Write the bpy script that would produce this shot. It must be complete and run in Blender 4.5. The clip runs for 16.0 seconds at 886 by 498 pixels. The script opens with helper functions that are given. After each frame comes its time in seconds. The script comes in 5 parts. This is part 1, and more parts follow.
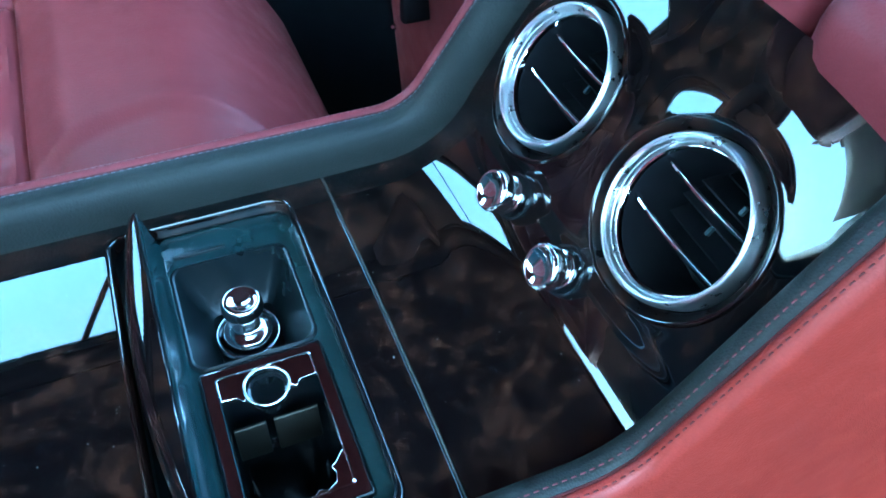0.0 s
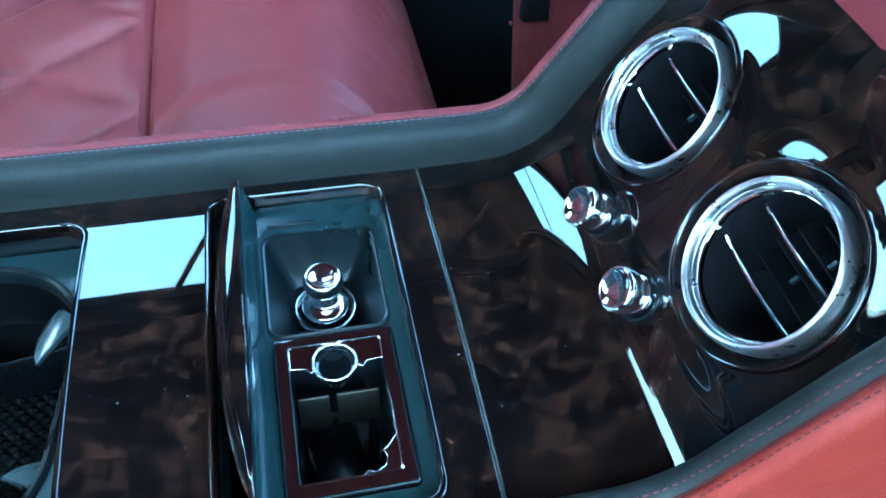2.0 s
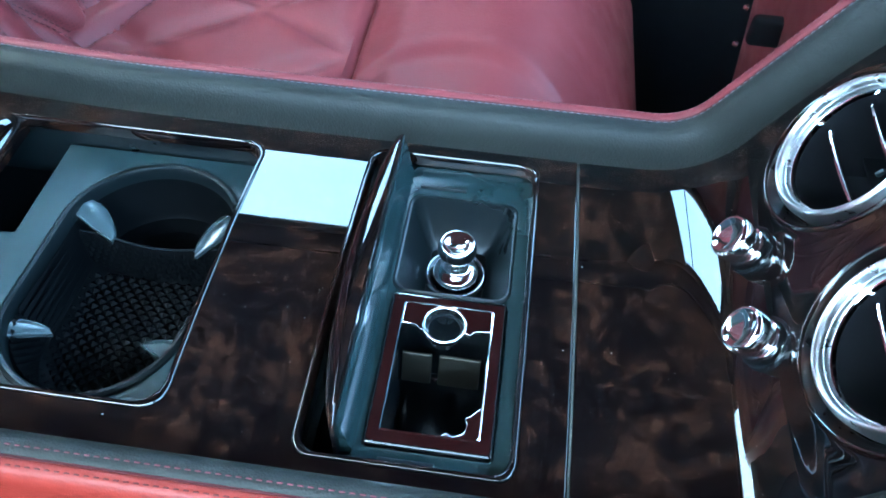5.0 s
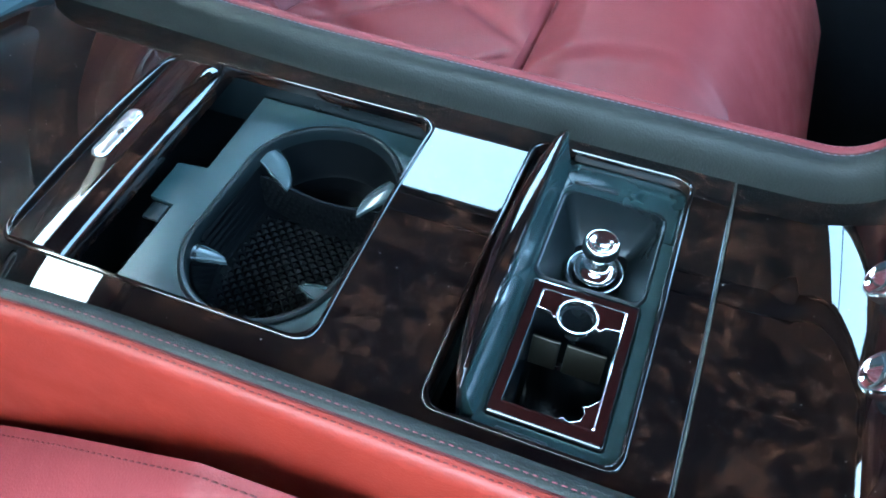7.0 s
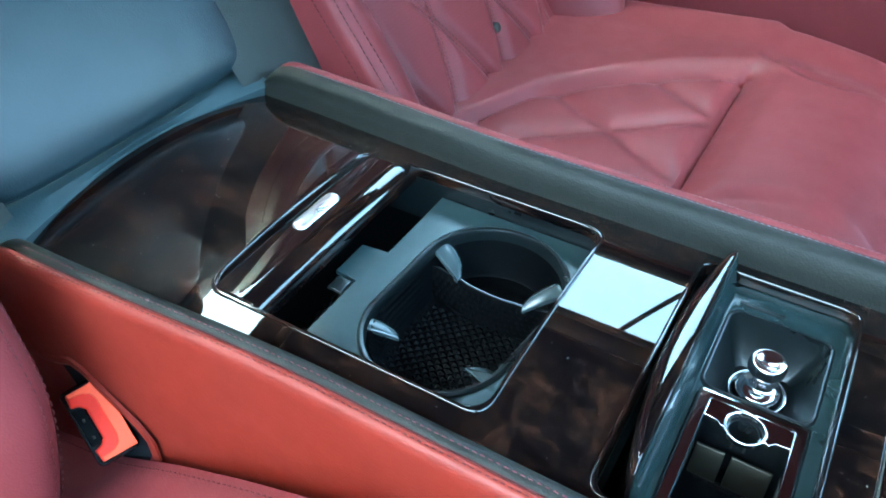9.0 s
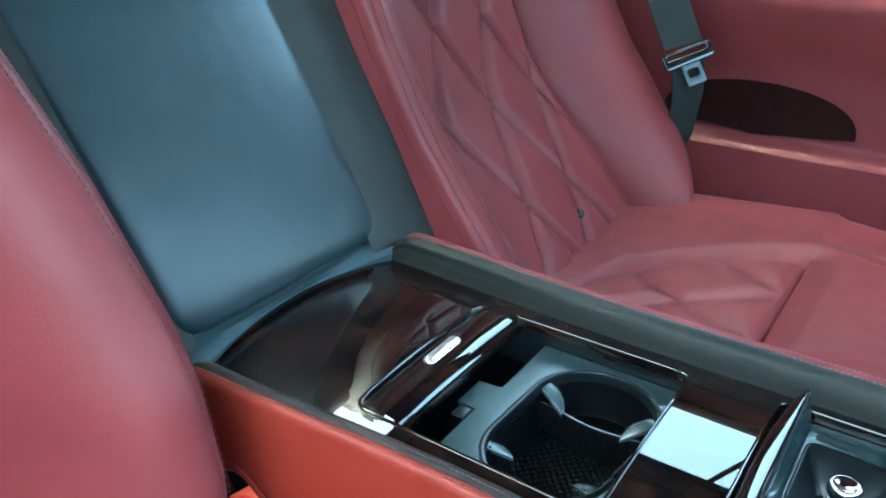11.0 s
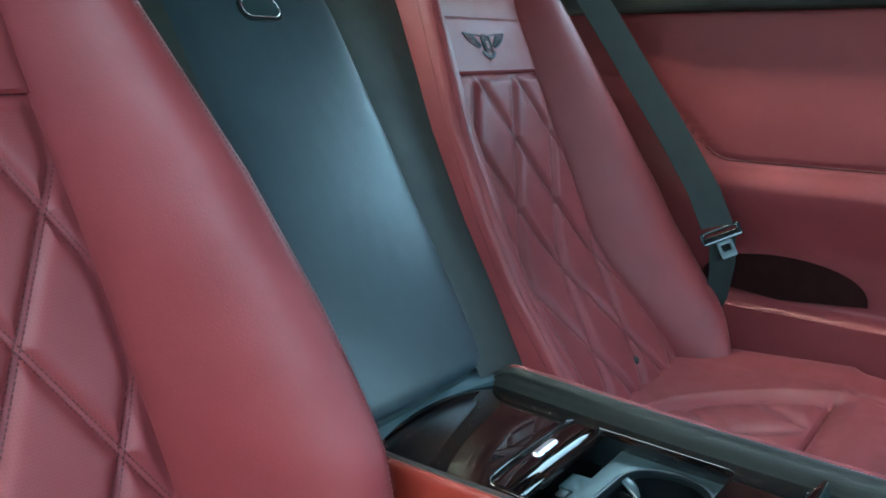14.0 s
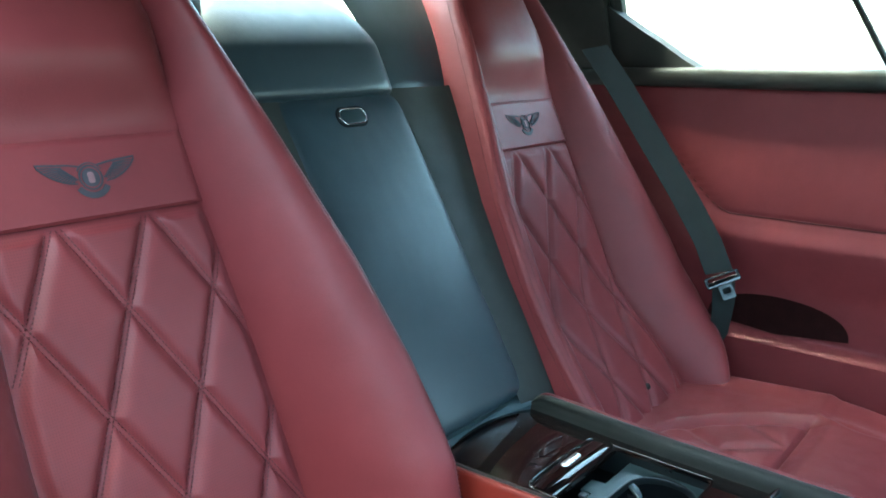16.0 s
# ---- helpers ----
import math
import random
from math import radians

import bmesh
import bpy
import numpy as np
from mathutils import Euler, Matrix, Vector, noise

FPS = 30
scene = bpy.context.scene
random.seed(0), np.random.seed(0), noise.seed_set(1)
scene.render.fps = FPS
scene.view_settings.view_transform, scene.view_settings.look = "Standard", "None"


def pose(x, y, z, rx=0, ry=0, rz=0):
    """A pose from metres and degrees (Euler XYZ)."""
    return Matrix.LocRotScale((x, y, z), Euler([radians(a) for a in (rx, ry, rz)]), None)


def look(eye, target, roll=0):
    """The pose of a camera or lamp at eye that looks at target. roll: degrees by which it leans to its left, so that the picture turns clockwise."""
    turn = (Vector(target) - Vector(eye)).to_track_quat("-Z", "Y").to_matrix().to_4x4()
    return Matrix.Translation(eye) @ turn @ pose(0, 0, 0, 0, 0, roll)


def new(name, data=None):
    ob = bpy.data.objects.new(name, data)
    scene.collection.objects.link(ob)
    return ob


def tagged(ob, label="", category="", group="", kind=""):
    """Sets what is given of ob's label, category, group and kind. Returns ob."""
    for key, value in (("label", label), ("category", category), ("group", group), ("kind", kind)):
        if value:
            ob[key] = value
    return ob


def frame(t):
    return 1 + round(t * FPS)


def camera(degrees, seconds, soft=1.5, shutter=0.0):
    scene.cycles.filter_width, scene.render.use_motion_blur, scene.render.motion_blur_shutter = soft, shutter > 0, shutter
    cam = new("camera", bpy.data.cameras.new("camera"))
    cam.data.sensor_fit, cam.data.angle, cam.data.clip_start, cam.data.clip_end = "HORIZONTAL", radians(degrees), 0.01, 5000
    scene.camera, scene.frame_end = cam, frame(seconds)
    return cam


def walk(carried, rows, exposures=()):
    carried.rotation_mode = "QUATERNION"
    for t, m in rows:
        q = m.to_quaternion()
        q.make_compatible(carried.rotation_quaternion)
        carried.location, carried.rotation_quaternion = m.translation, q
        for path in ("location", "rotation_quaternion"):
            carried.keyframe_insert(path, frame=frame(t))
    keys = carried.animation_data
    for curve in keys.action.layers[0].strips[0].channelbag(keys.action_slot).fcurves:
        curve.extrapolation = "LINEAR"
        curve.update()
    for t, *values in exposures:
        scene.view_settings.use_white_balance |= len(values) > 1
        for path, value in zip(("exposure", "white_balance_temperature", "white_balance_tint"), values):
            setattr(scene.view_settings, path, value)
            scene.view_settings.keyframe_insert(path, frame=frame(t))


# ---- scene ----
# ---- camera ----
cam = camera(59.2, 16.0, soft=1.7, shutter=0.3)
ROWS = [
    (0, 0.0912, -0.2586, 0.2532, -24.95, -47.87, 3.33),
    (0.5, 0.0917, -0.2609, 0.2603, -22.77, -47.97, 3.42),
    (1, 0.0922, -0.2610, 0.2625, -19.32, -48.62, 2.94),
    (1.5, 0.0919, -0.2612, 0.2616, -16.81, -49.05, 3.15),
    (2, 0.0941, -0.2596, 0.2610, -15.25, -49.10, 4.43),
    (2.5, 0.0984, -0.2638, 0.2599, -12.29, -48.91, 4.86),
    (3, 0.1000, -0.2666, 0.2573, -8.25, -49.38, 4.76),
    (5.5, 0.1162, -0.2678, 0.2624, 9.14, -50.54, 2.10),
    (6, 0.1154, -0.2728, 0.2622, 13.06, -50.41, 1.55),
    (6.5, 0.1126, -0.2781, 0.2664, 16.62, -50.58, 1.36),
    (7, 0.1119, -0.2825, 0.2737, 20.83, -51.39, 0.32),
    (7.5, 0.1037, -0.2921, 0.2709, 23.00, -49.99, 1.10),
    (8, 0.0949, -0.3016, 0.2733, 25.53, -47.42, 1.08),
    (8.5, 0.0918, -0.3184, 0.2718, 28.06, -44.30, 0.70),
    (9, 0.0898, -0.3301, 0.2724, 30.30, -40.86, 0.36),
    (11.5, 0.1151, -0.4514, 0.3034, 35.95, -23.31, -0.55),
    (12, 0.1203, -0.4788, 0.3107, 36.02, -20.21, 0.01),
    (12.5, 0.1270, -0.4983, 0.3173, 36.19, -17.72, 0.19),
    (13, 0.1331, -0.5284, 0.3190, 36.62, -16.15, 0.12),
    (13.5, 0.1422, -0.5710, 0.3286, 37.22, -15.12, 0.08),
    (14, 0.1639, -0.6148, 0.3433, 37.77, -14.48, 0.13),
    (14.5, 0.1826, -0.6658, 0.3625, 38.62, -14.63, 0.23),
    (15, 0.2064, -0.7079, 0.3894, 39.38, -14.79, 0.30),
    (15.5, 0.2427, -0.7528, 0.4310, 39.97, -14.01, 0.07),
    (16, 0.2676, -0.7926, 0.4648, 39.97, -14.29, -0.02),
]
EXPOSURES = [(0.0, 5.52, 4300, -28), (3.0, 5.80, 4700, -26), (5.5, 5.88, 5300, -19), (7.0, 5.88, 5500, -20), (9.0, 5.80, 5700, -24), (11.5, 5.38, 6300, -24), (12.5, 5.20, 6500, -23),
             (16.0, 4.90, 6400, -20)]
walk(cam, [(t, pose(x, y, z, 90 + pitch, 0, yaw) @ pose(0, 0, 0, 0, 0, roll)) for t, x, y, z, yaw, pitch, roll in ROWS],
     exposures=EXPOSURES)

# ---- world and light ----
world = bpy.data.worlds.new("sky_world")
scene.world = world
world.use_nodes = True
wn, wl = world.node_tree.nodes, world.node_tree.links
sky = wn.new("ShaderNodeTexSky")
sky.sky_type = "NISHITA"
sky.sun_disc = False
sky.sun_elevation = radians(72)
sky.sun_rotation = radians(-121)
sky.air_density, sky.dust_density = 1.0, 4.0
wl.new(sky.outputs["Color"], wn["Background"].inputs["Color"])
wn["Background"].inputs["Strength"].default_value = 0.15
sun_data = bpy.data.lights.new("sun", "SUN")
sun_data.energy, sun_data.angle, sun_data.color = 0.6, radians(12), (1.0, 0.95, 0.88)
sun = new("sun", sun_data)
sun.matrix_world = look((-2.0, -1.2, 6.0), (0, 0, 0))


# ---- materials ----
def nodes_of(name):
    m = bpy.data.materials.new(name)
    m.use_nodes = True
    nt = m.node_tree
    return m, nt, nt.nodes["Principled BSDF"]


def coords(nt, scale=(1, 1, 1)):
    tc = nt.nodes.new("ShaderNodeTexCoord")
    mp = nt.nodes.new("ShaderNodeMapping")
    mp.inputs["Scale"].default_value = scale
    nt.links.new(tc.outputs["Object"], mp.inputs["Vector"])
    return mp.outputs["Vector"]


def tex_noise(nt, vec, scale, detail=4.0, rough=0.55, distort=0.0):
    n = nt.nodes.new("ShaderNodeTexNoise")
    n.inputs["Scale"].default_value = scale
    n.inputs["Detail"].default_value = detail
    n.inputs["Roughness"].default_value = rough
    n.inputs["Distortion"].default_value = distort
    nt.links.new(vec, n.inputs["Vector"])
    return n


def ramp(nt, fac, stops):
    r = nt.nodes.new("ShaderNodeValToRGB")
    while len(r.color_ramp.elements) < len(stops):
        r.color_ramp.elements.new(0.5)
    for e, (p, c) in zip(r.color_ramp.elements, stops):
        e.position, e.color = p, (*c, 1) if len(c) == 3 else c
    nt.links.new(fac, r.inputs["Fac"])
    return r.outputs["Color"]


def bump(nt, bsdf, height, strength, distance):
    b = nt.nodes.new("ShaderNodeBump")
    b.inputs["Strength"].default_value = strength
    b.inputs["Distance"].default_value = distance
    nt.links.new(height, b.inputs["Height"])
    nt.links.new(b.outputs["Normal"], bsdf.inputs["Normal"])


def leather(name, dark, mid, light, rough=0.42, grain=900.0, relief=0.20, coat=0.06, sheen=0.04, gloss=0.40, spec=0.28, holes=0.0):
    """Fine-grained leather: pebbled relief, slow tone drift, scuffed gloss."""
    m, nt, b = nodes_of(name)
    v = coords(nt)
    big = tex_noise(nt, v, 9.0, 5.0, 0.6)
    tone = ramp(nt, big.outputs["Fac"], [(0.3, dark), (0.52, mid), (0.75, light)])
    if holes:                                                   # rows of pin-pricks across the hide
        parts, flat = nt.nodes.new("ShaderNodeSeparateXYZ"), nt.nodes.new("ShaderNodeCombineXYZ")
        nt.links.new(v, parts.inputs[0])
        nt.links.new(parts.outputs["Y"], flat.inputs["X"])
        nt.links.new(parts.outputs["Z"], flat.inputs["Y"])
        pins = nt.nodes.new("ShaderNodeTexVoronoi")
        pins.voronoi_dimensions = "2D"
        pins.inputs["Scale"].default_value = holes
        pins.inputs["Randomness"].default_value = 0.12
        nt.links.new(flat.outputs[0], pins.inputs["Vector"])
        prick = ramp(nt, pins.outputs["Distance"], [(0.12, (0.78, 0.78, 0.78)), (0.32, (1, 1, 1))])
        mul = nt.nodes.new("ShaderNodeMixRGB")
        mul.blend_type = "MULTIPLY"
        mul.inputs["Fac"].default_value = 1.0
        nt.links.new(tone, mul.inputs["Color1"])
        nt.links.new(prick, mul.inputs["Color2"])
        tone = mul.outputs["Color"]
    nt.links.new(tone, b.inputs["Base Color"])
    vor = nt.nodes.new("ShaderNodeTexVoronoi")
    vor.feature = "F1"
    vor.inputs["Scale"].default_value = grain
    nt.links.new(v, vor.inputs["Vector"])
    fine = tex_noise(nt, v, grain * 0.35, 3.0, 0.6)
    mix = nt.nodes.new("ShaderNodeMath")
    mix.operation = "ADD"
    nt.links.new(vor.outputs["Distance"], mix.inputs[0])
    nt.links.new(fine.outputs["Fac"], mix.inputs[1])
    bump(nt, b, mix.outputs[0], relief, 0.0005)
    worn = tex_noise(nt, v, 40.0, 4.0, 0.6)
    nt.links.new(ramp(nt, worn.outputs["Fac"], [(0.3, (rough - 0.06,) * 3), (0.7, (rough + 0.08,) * 3)]), b.inputs["Roughness"])
    b.inputs["Specular IOR Level"].default_value = spec
    b.inputs["Coat Weight"].default_value = coat
    b.inputs["Coat Roughness"].default_value = gloss
    b.inputs["Sheen Weight"].default_value = sheen
    b.inputs["Sheen Roughness"].default_value = 0.4
    return m


def burr(name):
    """Dark burr walnut under thick lacquer: soft brown clouds, finer mottling and small dark eyes."""
    m, nt, b = nodes_of(name)
    v = coords(nt)
    slow = tex_noise(nt, v, 34.0, 4.0, 0.55, 0.4)
    cloud = tex_noise(nt, v, 130.0, 6.0, 0.62, 0.15)
    fleck = tex_noise(nt, v, 340.0, 3.0, 0.6, 0.5)

    def weigh(a, k, c):
        w = nt.nodes.new("ShaderNodeMath")
        w.operation = "MULTIPLY_ADD"
        w.inputs[1].default_value = k
        nt.links.new(a, w.inputs[0])
        if isinstance(c, float):
            w.inputs[2].default_value = c
        else:
            nt.links.new(c, w.inputs[2])
        return w.outputs[0]
    fac = weigh(slow.outputs["Fac"], 0.45, weigh(cloud.outputs["Fac"], 0.85, weigh(fleck.outputs["Fac"], 0.30, -0.30)))
    col = ramp(nt, fac, [(0.42, (0.0014, 0.0012, 0.0014)), (0.49, (0.0026, 0.0018, 0.0018)), (0.55, (0.0070, 0.0036, 0.0028)), (0.64, (0.0185, 0.0078, 0.0048))])
    eyes = nt.nodes.new("ShaderNodeTexVoronoi")
    eyes.inputs["Scale"].default_value = 120.0
    nt.links.new(v, eyes.inputs["Vector"])
    eye = ramp(nt, eyes.outputs["Distance"], [(0.05, (0.45, 0.45, 0.45)), (0.40, (1, 1, 1))])
    mul = nt.nodes.new("ShaderNodeMixRGB")
    mul.blend_type = "MULTIPLY"
    mul.inputs["Fac"].default_value = 0.7
    nt.links.new(col, mul.inputs["Color1"])
    nt.links.new(eye, mul.inputs["Color2"])
    nt.links.new(mul.outputs["Color"], b.inputs["Base Color"])
    b.inputs["Roughness"].default_value = 0.55
    b.inputs["Coat Weight"].default_value = 1.0
    b.inputs["Coat Roughness"].default_value = 0.012
    b.inputs["Coat IOR"].default_value = 1.52
    b.inputs["Specular IOR Level"].default_value = 0.0
    return m


def metal(name, colour, rough, scratch=0.03):
    m, nt, b = nodes_of(name)
    v = coords(nt)
    n = tex_noise(nt, v, 160.0, 4.0, 0.6)
    b.inputs["Metallic"].default_value = 1.0
    b.inputs["Base Color"].default_value = (*colour, 1)
    nt.links.new(ramp(nt, n.outputs["Fac"], [(0.35, (rough,) * 3), (0.75, (rough + scratch,) * 3)]), b.inputs["Roughness"])
    return m


def plastic(name, colour, rough, grain=0.0, spec=0.5):
    m, nt, b = nodes_of(name)
    v = coords(nt)
    n = tex_noise(nt, v, 30.0, 4.0, 0.6)
    dark = tuple(c * 0.8 for c in colour)
    lite = tuple(min(1, c * 1.2) for c in colour)
    nt.links.new(ramp(nt, n.outputs["Fac"], [(0.3, dark), (0.7, lite)]), b.inputs["Base Color"])
    f = tex_noise(nt, v, 1500.0, 2.0)
    nt.links.new(ramp(nt, n.outputs["Fac"], [(0.3, (rough - 0.04,) * 3), (0.7, (rough + 0.05,) * 3)]), b.inputs["Roughness"])
    b.inputs["Specular IOR Level"].default_value = spec
    if grain:
        bump(nt, b, f.outputs["Fac"], grain, 0.0003)
    return m


RED = leather("red_leather", (0.104, 0.0165, 0.0190), (0.122, 0.0200, 0.0228), (0.139, 0.0240, 0.0268), rough=0.46, coat=0.03, sheen=0.02, spec=0.18)
RED_PIERCED = leather("pierced_red_leather", (0.104, 0.0165, 0.0190), (0.122, 0.0200, 0.0228), (0.139, 0.0240, 0.0268), rough=0.46, coat=0.03, sheen=0.02, spec=0.18, holes=400.0)
RED_SMOOTH = leather("red_leather_panel", (0.138, 0.0118, 0.0068), (0.155, 0.0137, 0.0078), (0.171, 0.0160, 0.0090), rough=0.50, relief=0.22, coat=0.06, sheen=0.0)
BLACK_LEATHER = leather("black_leather", (0.0085, 0.0088, 0.0074), (0.0118, 0.0120, 0.0100), (0.0165, 0.0165, 0.0138), rough=0.55, relief=0.3, coat=0.03, sheen=0.0, spec=0.22)
BLUE_LEATHER = leather("navy_leather", (0.0080, 0.0150, 0.0195), (0.0105, 0.0185, 0.0235), (0.0135, 0.0225, 0.0280), rough=0.48, relief=0.30, coat=0.50, sheen=0.0, gloss=0.33, spec=0.20)
FOOTING = leather("blue_grey_leather", (0.026, 0.0400, 0.0440), (0.031, 0.0460, 0.0510), (0.037, 0.0540, 0.0590), rough=0.55, relief=0.22, coat=0.0, sheen=0.0, spec=0.22)
STRIP = leather("dark_grey_leather", (0.013, 0.0140, 0.0125), (0.016, 0.0170, 0.0150), (0.020, 0.0205, 0.0185), rough=0.55, relief=0.22, coat=0.04, sheen=0.0, spec=0.22)
BURR = burr("burr_walnut")
CHROME = metal("chrome", (0.86, 0.87, 0.88), 0.06)
SATIN = metal("satin_chrome", (0.78, 0.78, 0.78), 0.27, 0.05)
BRIGHT = metal("polished_steel", (0.88, 0.88, 0.89), 0.10, 0.04)
DULL = metal("dull_steel", (0.055, 0.050, 0.040), 0.42, 0.08)
DEEP_RED = plastic("deep_red_plastic", (0.60, 0.020, 0.010), 0.60, 0.0, 0.2)
VOID = plastic("matt_black_plastic", (0.003, 0.003, 0.004), 0.7, 0.0, 0.15)
DARK_CHROME = metal("dark_chrome", (0.76, 0.70, 0.71), 0.05)
TUB = plastic("soft_black_plastic", (0.0035, 0.0050, 0.0057), 0.30, 0.12, 0.35)
INSERT = plastic("grey_satin_plastic", (0.0115, 0.0215, 0.0235), 0.33, 0.1, 0.5)
TAB = plastic("glossy_grey_plastic", (0.030, 0.040, 0.043), 0.16)
BINP = plastic("satin_grey_black_plastic", (0.0125, 0.0215, 0.0225), 0.20, 0.08)
JOINT = plastic("joint_filler", (0.040, 0.040, 0.034), 0.6, 0.1, 0.3)
RUBBER = plastic("black_rubber", (0.0011, 0.0013, 0.0016), 0.60, 0.2, 0.05)
GLOSS_BLACK = plastic("gloss_black_plastic", (0.006, 0.007, 0.008), 0.10)
CARPET = plastic("dark_carpet", (0.006, 0.007, 0.009), 0.95, 0.9, 0.1)
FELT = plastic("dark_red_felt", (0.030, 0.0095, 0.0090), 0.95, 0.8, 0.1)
BELT = plastic("black_webbing", (0.012, 0.014, 0.013), 0.75, 0.6, 0.2)
ORANGE = plastic("red_release_plastic", (0.68, 0.072, 0.0280), 0.60, 0.0, 0.25)
THREAD_RED = plastic("red_thread", (0.115, 0.028, 0.034), 0.7, 0.0, 0.2)
THREAD_DARK = plastic("dark_thread", (0.050, 0.0085, 0.0095), 0.7, 0.0, 0.2)
THREAD_GREY = plastic("grey_thread", (0.120, 0.118, 0.135), 0.7, 0.0, 0.2)
LINER = plastic("wine_red_roof_cloth", (0.030, 0.0135, 0.0150), 0.95, 0.5, 0.1)
EMBROIDERY = plastic("charcoal_embroidery", (0.035, 0.030, 0.036), 0.75, 0.3, 0.2)
PALE = plastic("pale_thread", (0.17, 0.085, 0.090), 0.7, 0.2, 0.2)
PAINT = plastic("dark_car_paint", (0.02, 0.024, 0.03), 0.2)
GROUND = plastic("asphalt_ground", (0.09, 0.09, 0.095), 0.85, 0.4, 0.2)
glass_m, glass_nt, glass_b = nodes_of("window_glass")
glass_b.inputs["Base Color"].default_value = (0.93, 0.97, 0.96, 1)
glass_b.inputs["Transmission Weight"].default_value = 1.0
glass_b.inputs["Roughness"].default_value = 0.0
glass_b.inputs["IOR"].default_value = 1.03
GLASS = glass_m
DUST = plastic("pale_dust", (0.30, 0.30, 0.30), 0.9, 0.0, 0.1)
PLASTER = plastic("grey_plaster", (0.34, 0.34, 0.33), 0.9, 0.3, 0.2)


# ---- building helpers ----
def thing(name, loc, label, category, group="", kind=""):
    e = new(name)
    e.empty_display_size = 0.02
    e.location = loc
    return tagged(e, label, category, group, kind)


def origin_of(ob):
    p = Vector((0, 0, 0))
    while ob:
        p += ob.location
        ob = ob.parent
    return p


def part(name, bm, mat, parent=None, label="", smooth=True, kind=""):
    """Links a bmesh, drawn in world places, as one mesh under its thing."""
    me = bpy.data.meshes.new(name)
    bmesh.ops.recalc_face_normals(bm, faces=bm.faces)
    bm.to_mesh(me)
    bm.free()
    return part_mesh(name, me, mat, parent, label, smooth, kind)


def part_mesh(name, me, mat, parent=None, label="", smooth=True, kind=""):
    me.materials.clear()
    me.materials.append(mat)
    if smooth:
        me.polygons.foreach_set("use_smooth", [True] * len(me.polygons))
        me.set_sharp_from_angle(angle=radians(38))
    ob = new(name, me)
    if parent:
        ob.parent = parent
        o = origin_of(parent)
        me.transform(Matrix.Translation(-o))
    if label:
        ob["label"] = label
    if kind:
        ob["kind"] = kind
    return ob


def grid(nu, nv, f, close_u=False):
    """Sheet of nu x nv points, f(a, b) with a and b from 0 to 1."""
    bm = bmesh.new()
    vs = [[bm.verts.new(f(i / ((nu if close_u else nu - 1)), j / (nv - 1))) for j in range(nv)] for i in range(nu)]
    for i in range(nu if close_u else nu - 1):
        for j in range(nv - 1):
            k = (i + 1) % nu
            bm.faces.new((vs[i][j], vs[k][j], vs[k][j + 1], vs[i][j + 1]))
    return bm


def loft(rings, close=True, caps=True):
    """Joins equal rings of points into a skin."""
    bm = bmesh.new()
    vs = [[bm.verts.new(p) for p in r] for r in rings]
    n = len(rings[0])
    for a, b in zip(vs, vs[1:]):
        for i in range(n if close else n - 1):
            k = (i + 1) % n
            bm.faces.new((a[i], a[k], b[k], b[i]))
    if caps and close:
        bm.faces.new(vs[0][::-1])
        bm.faces.new(vs[-1])
    return bm


def basis(axis, up=(0, 0, 1)):
    z = Vector(axis).normalized()
    x = Vector(up).cross(z)
    if x.length < 1e-4:
        x = Vector((1, 0, 0)).cross(z)
    x.normalize()
    return x, z.cross(x), z


def fine(profile, k=4):
    """Rounds a profile off: a smooth curve through its points."""
    p = [profile[0]] + list(profile) + [profile[-1]]
    out = []
    for a, b, c, d in zip(p, p[1:], p[2:], p[3:]):
        for i in range(k):
            t = i / k
            out.append(tuple(max(0.0, v) if n == 0 else v for n, v in enumerate(
                0.5 * (2 * b[j] + (c[j] - a[j]) * t + (2 * a[j] - 5 * b[j] + 4 * c[j] - d[j]) * t * t + (3 * b[j] - a[j] - 3 * c[j] + d[j]) * t ** 3) for j in (0, 1))))
    return out + [profile[-1]]


def revolve(profile, centre, axis, segs=48):
    """Profile of (radius, height along the axis), turned round it."""
    x, y, z = basis(axis)
    c = Vector(centre)
    rings = [[c + (x * math.cos(a) + y * math.sin(a)) * r + z * h for a in (2 * math.pi * i / segs for i in range(segs))] for r, h in profile]
    return loft(rings, True, profile[0][0] > 1e-5 and profile[-1][0] > 1e-5 and False)


def tube(points, radius, segs=8, flat=1.0, up=(0, 0, 1)):
    rings = []
    pts = [Vector(p) for p in points]
    for i, p in enumerate(pts):
        d = (pts[min(i + 1, len(pts) - 1)] - pts[max(i - 1, 0)]).normalized()
        x, y, _ = basis(d, up)
        rings.append([p + x * math.cos(a) * radius + y * math.sin(a) * radius * flat for a in (2 * math.pi * k / segs for k in range(segs))])
    return loft(rings)


def rounded_rect(x0, x1, y0, y1, r, n=6):
    pts = []
    for cx, cy, a0 in ((x1 - r, y1 - r, 0), (x0 + r, y1 - r, 90), (x0 + r, y0 + r, 180), (x1 - r, y0 + r, 270)):
        pts += [(cx + r * math.cos(radians(a0 + 90 * i / n)), cy + r * math.sin(radians(a0 + 90 * i / n))) for i in range(n + 1)]
    return pts


def dense(loop, step=0.006):
    """The same closed outline with its long sides split."""
    out = []
    for (x, y), (u, v) in zip(loop, loop[1:] + loop[:1]):
        k = 24 if math.hypot(u - x, v - y) > step else 1
        out += [(x + (u - x) * i / k, y + (v - y) * i / k) for i in range(k)]
    return out


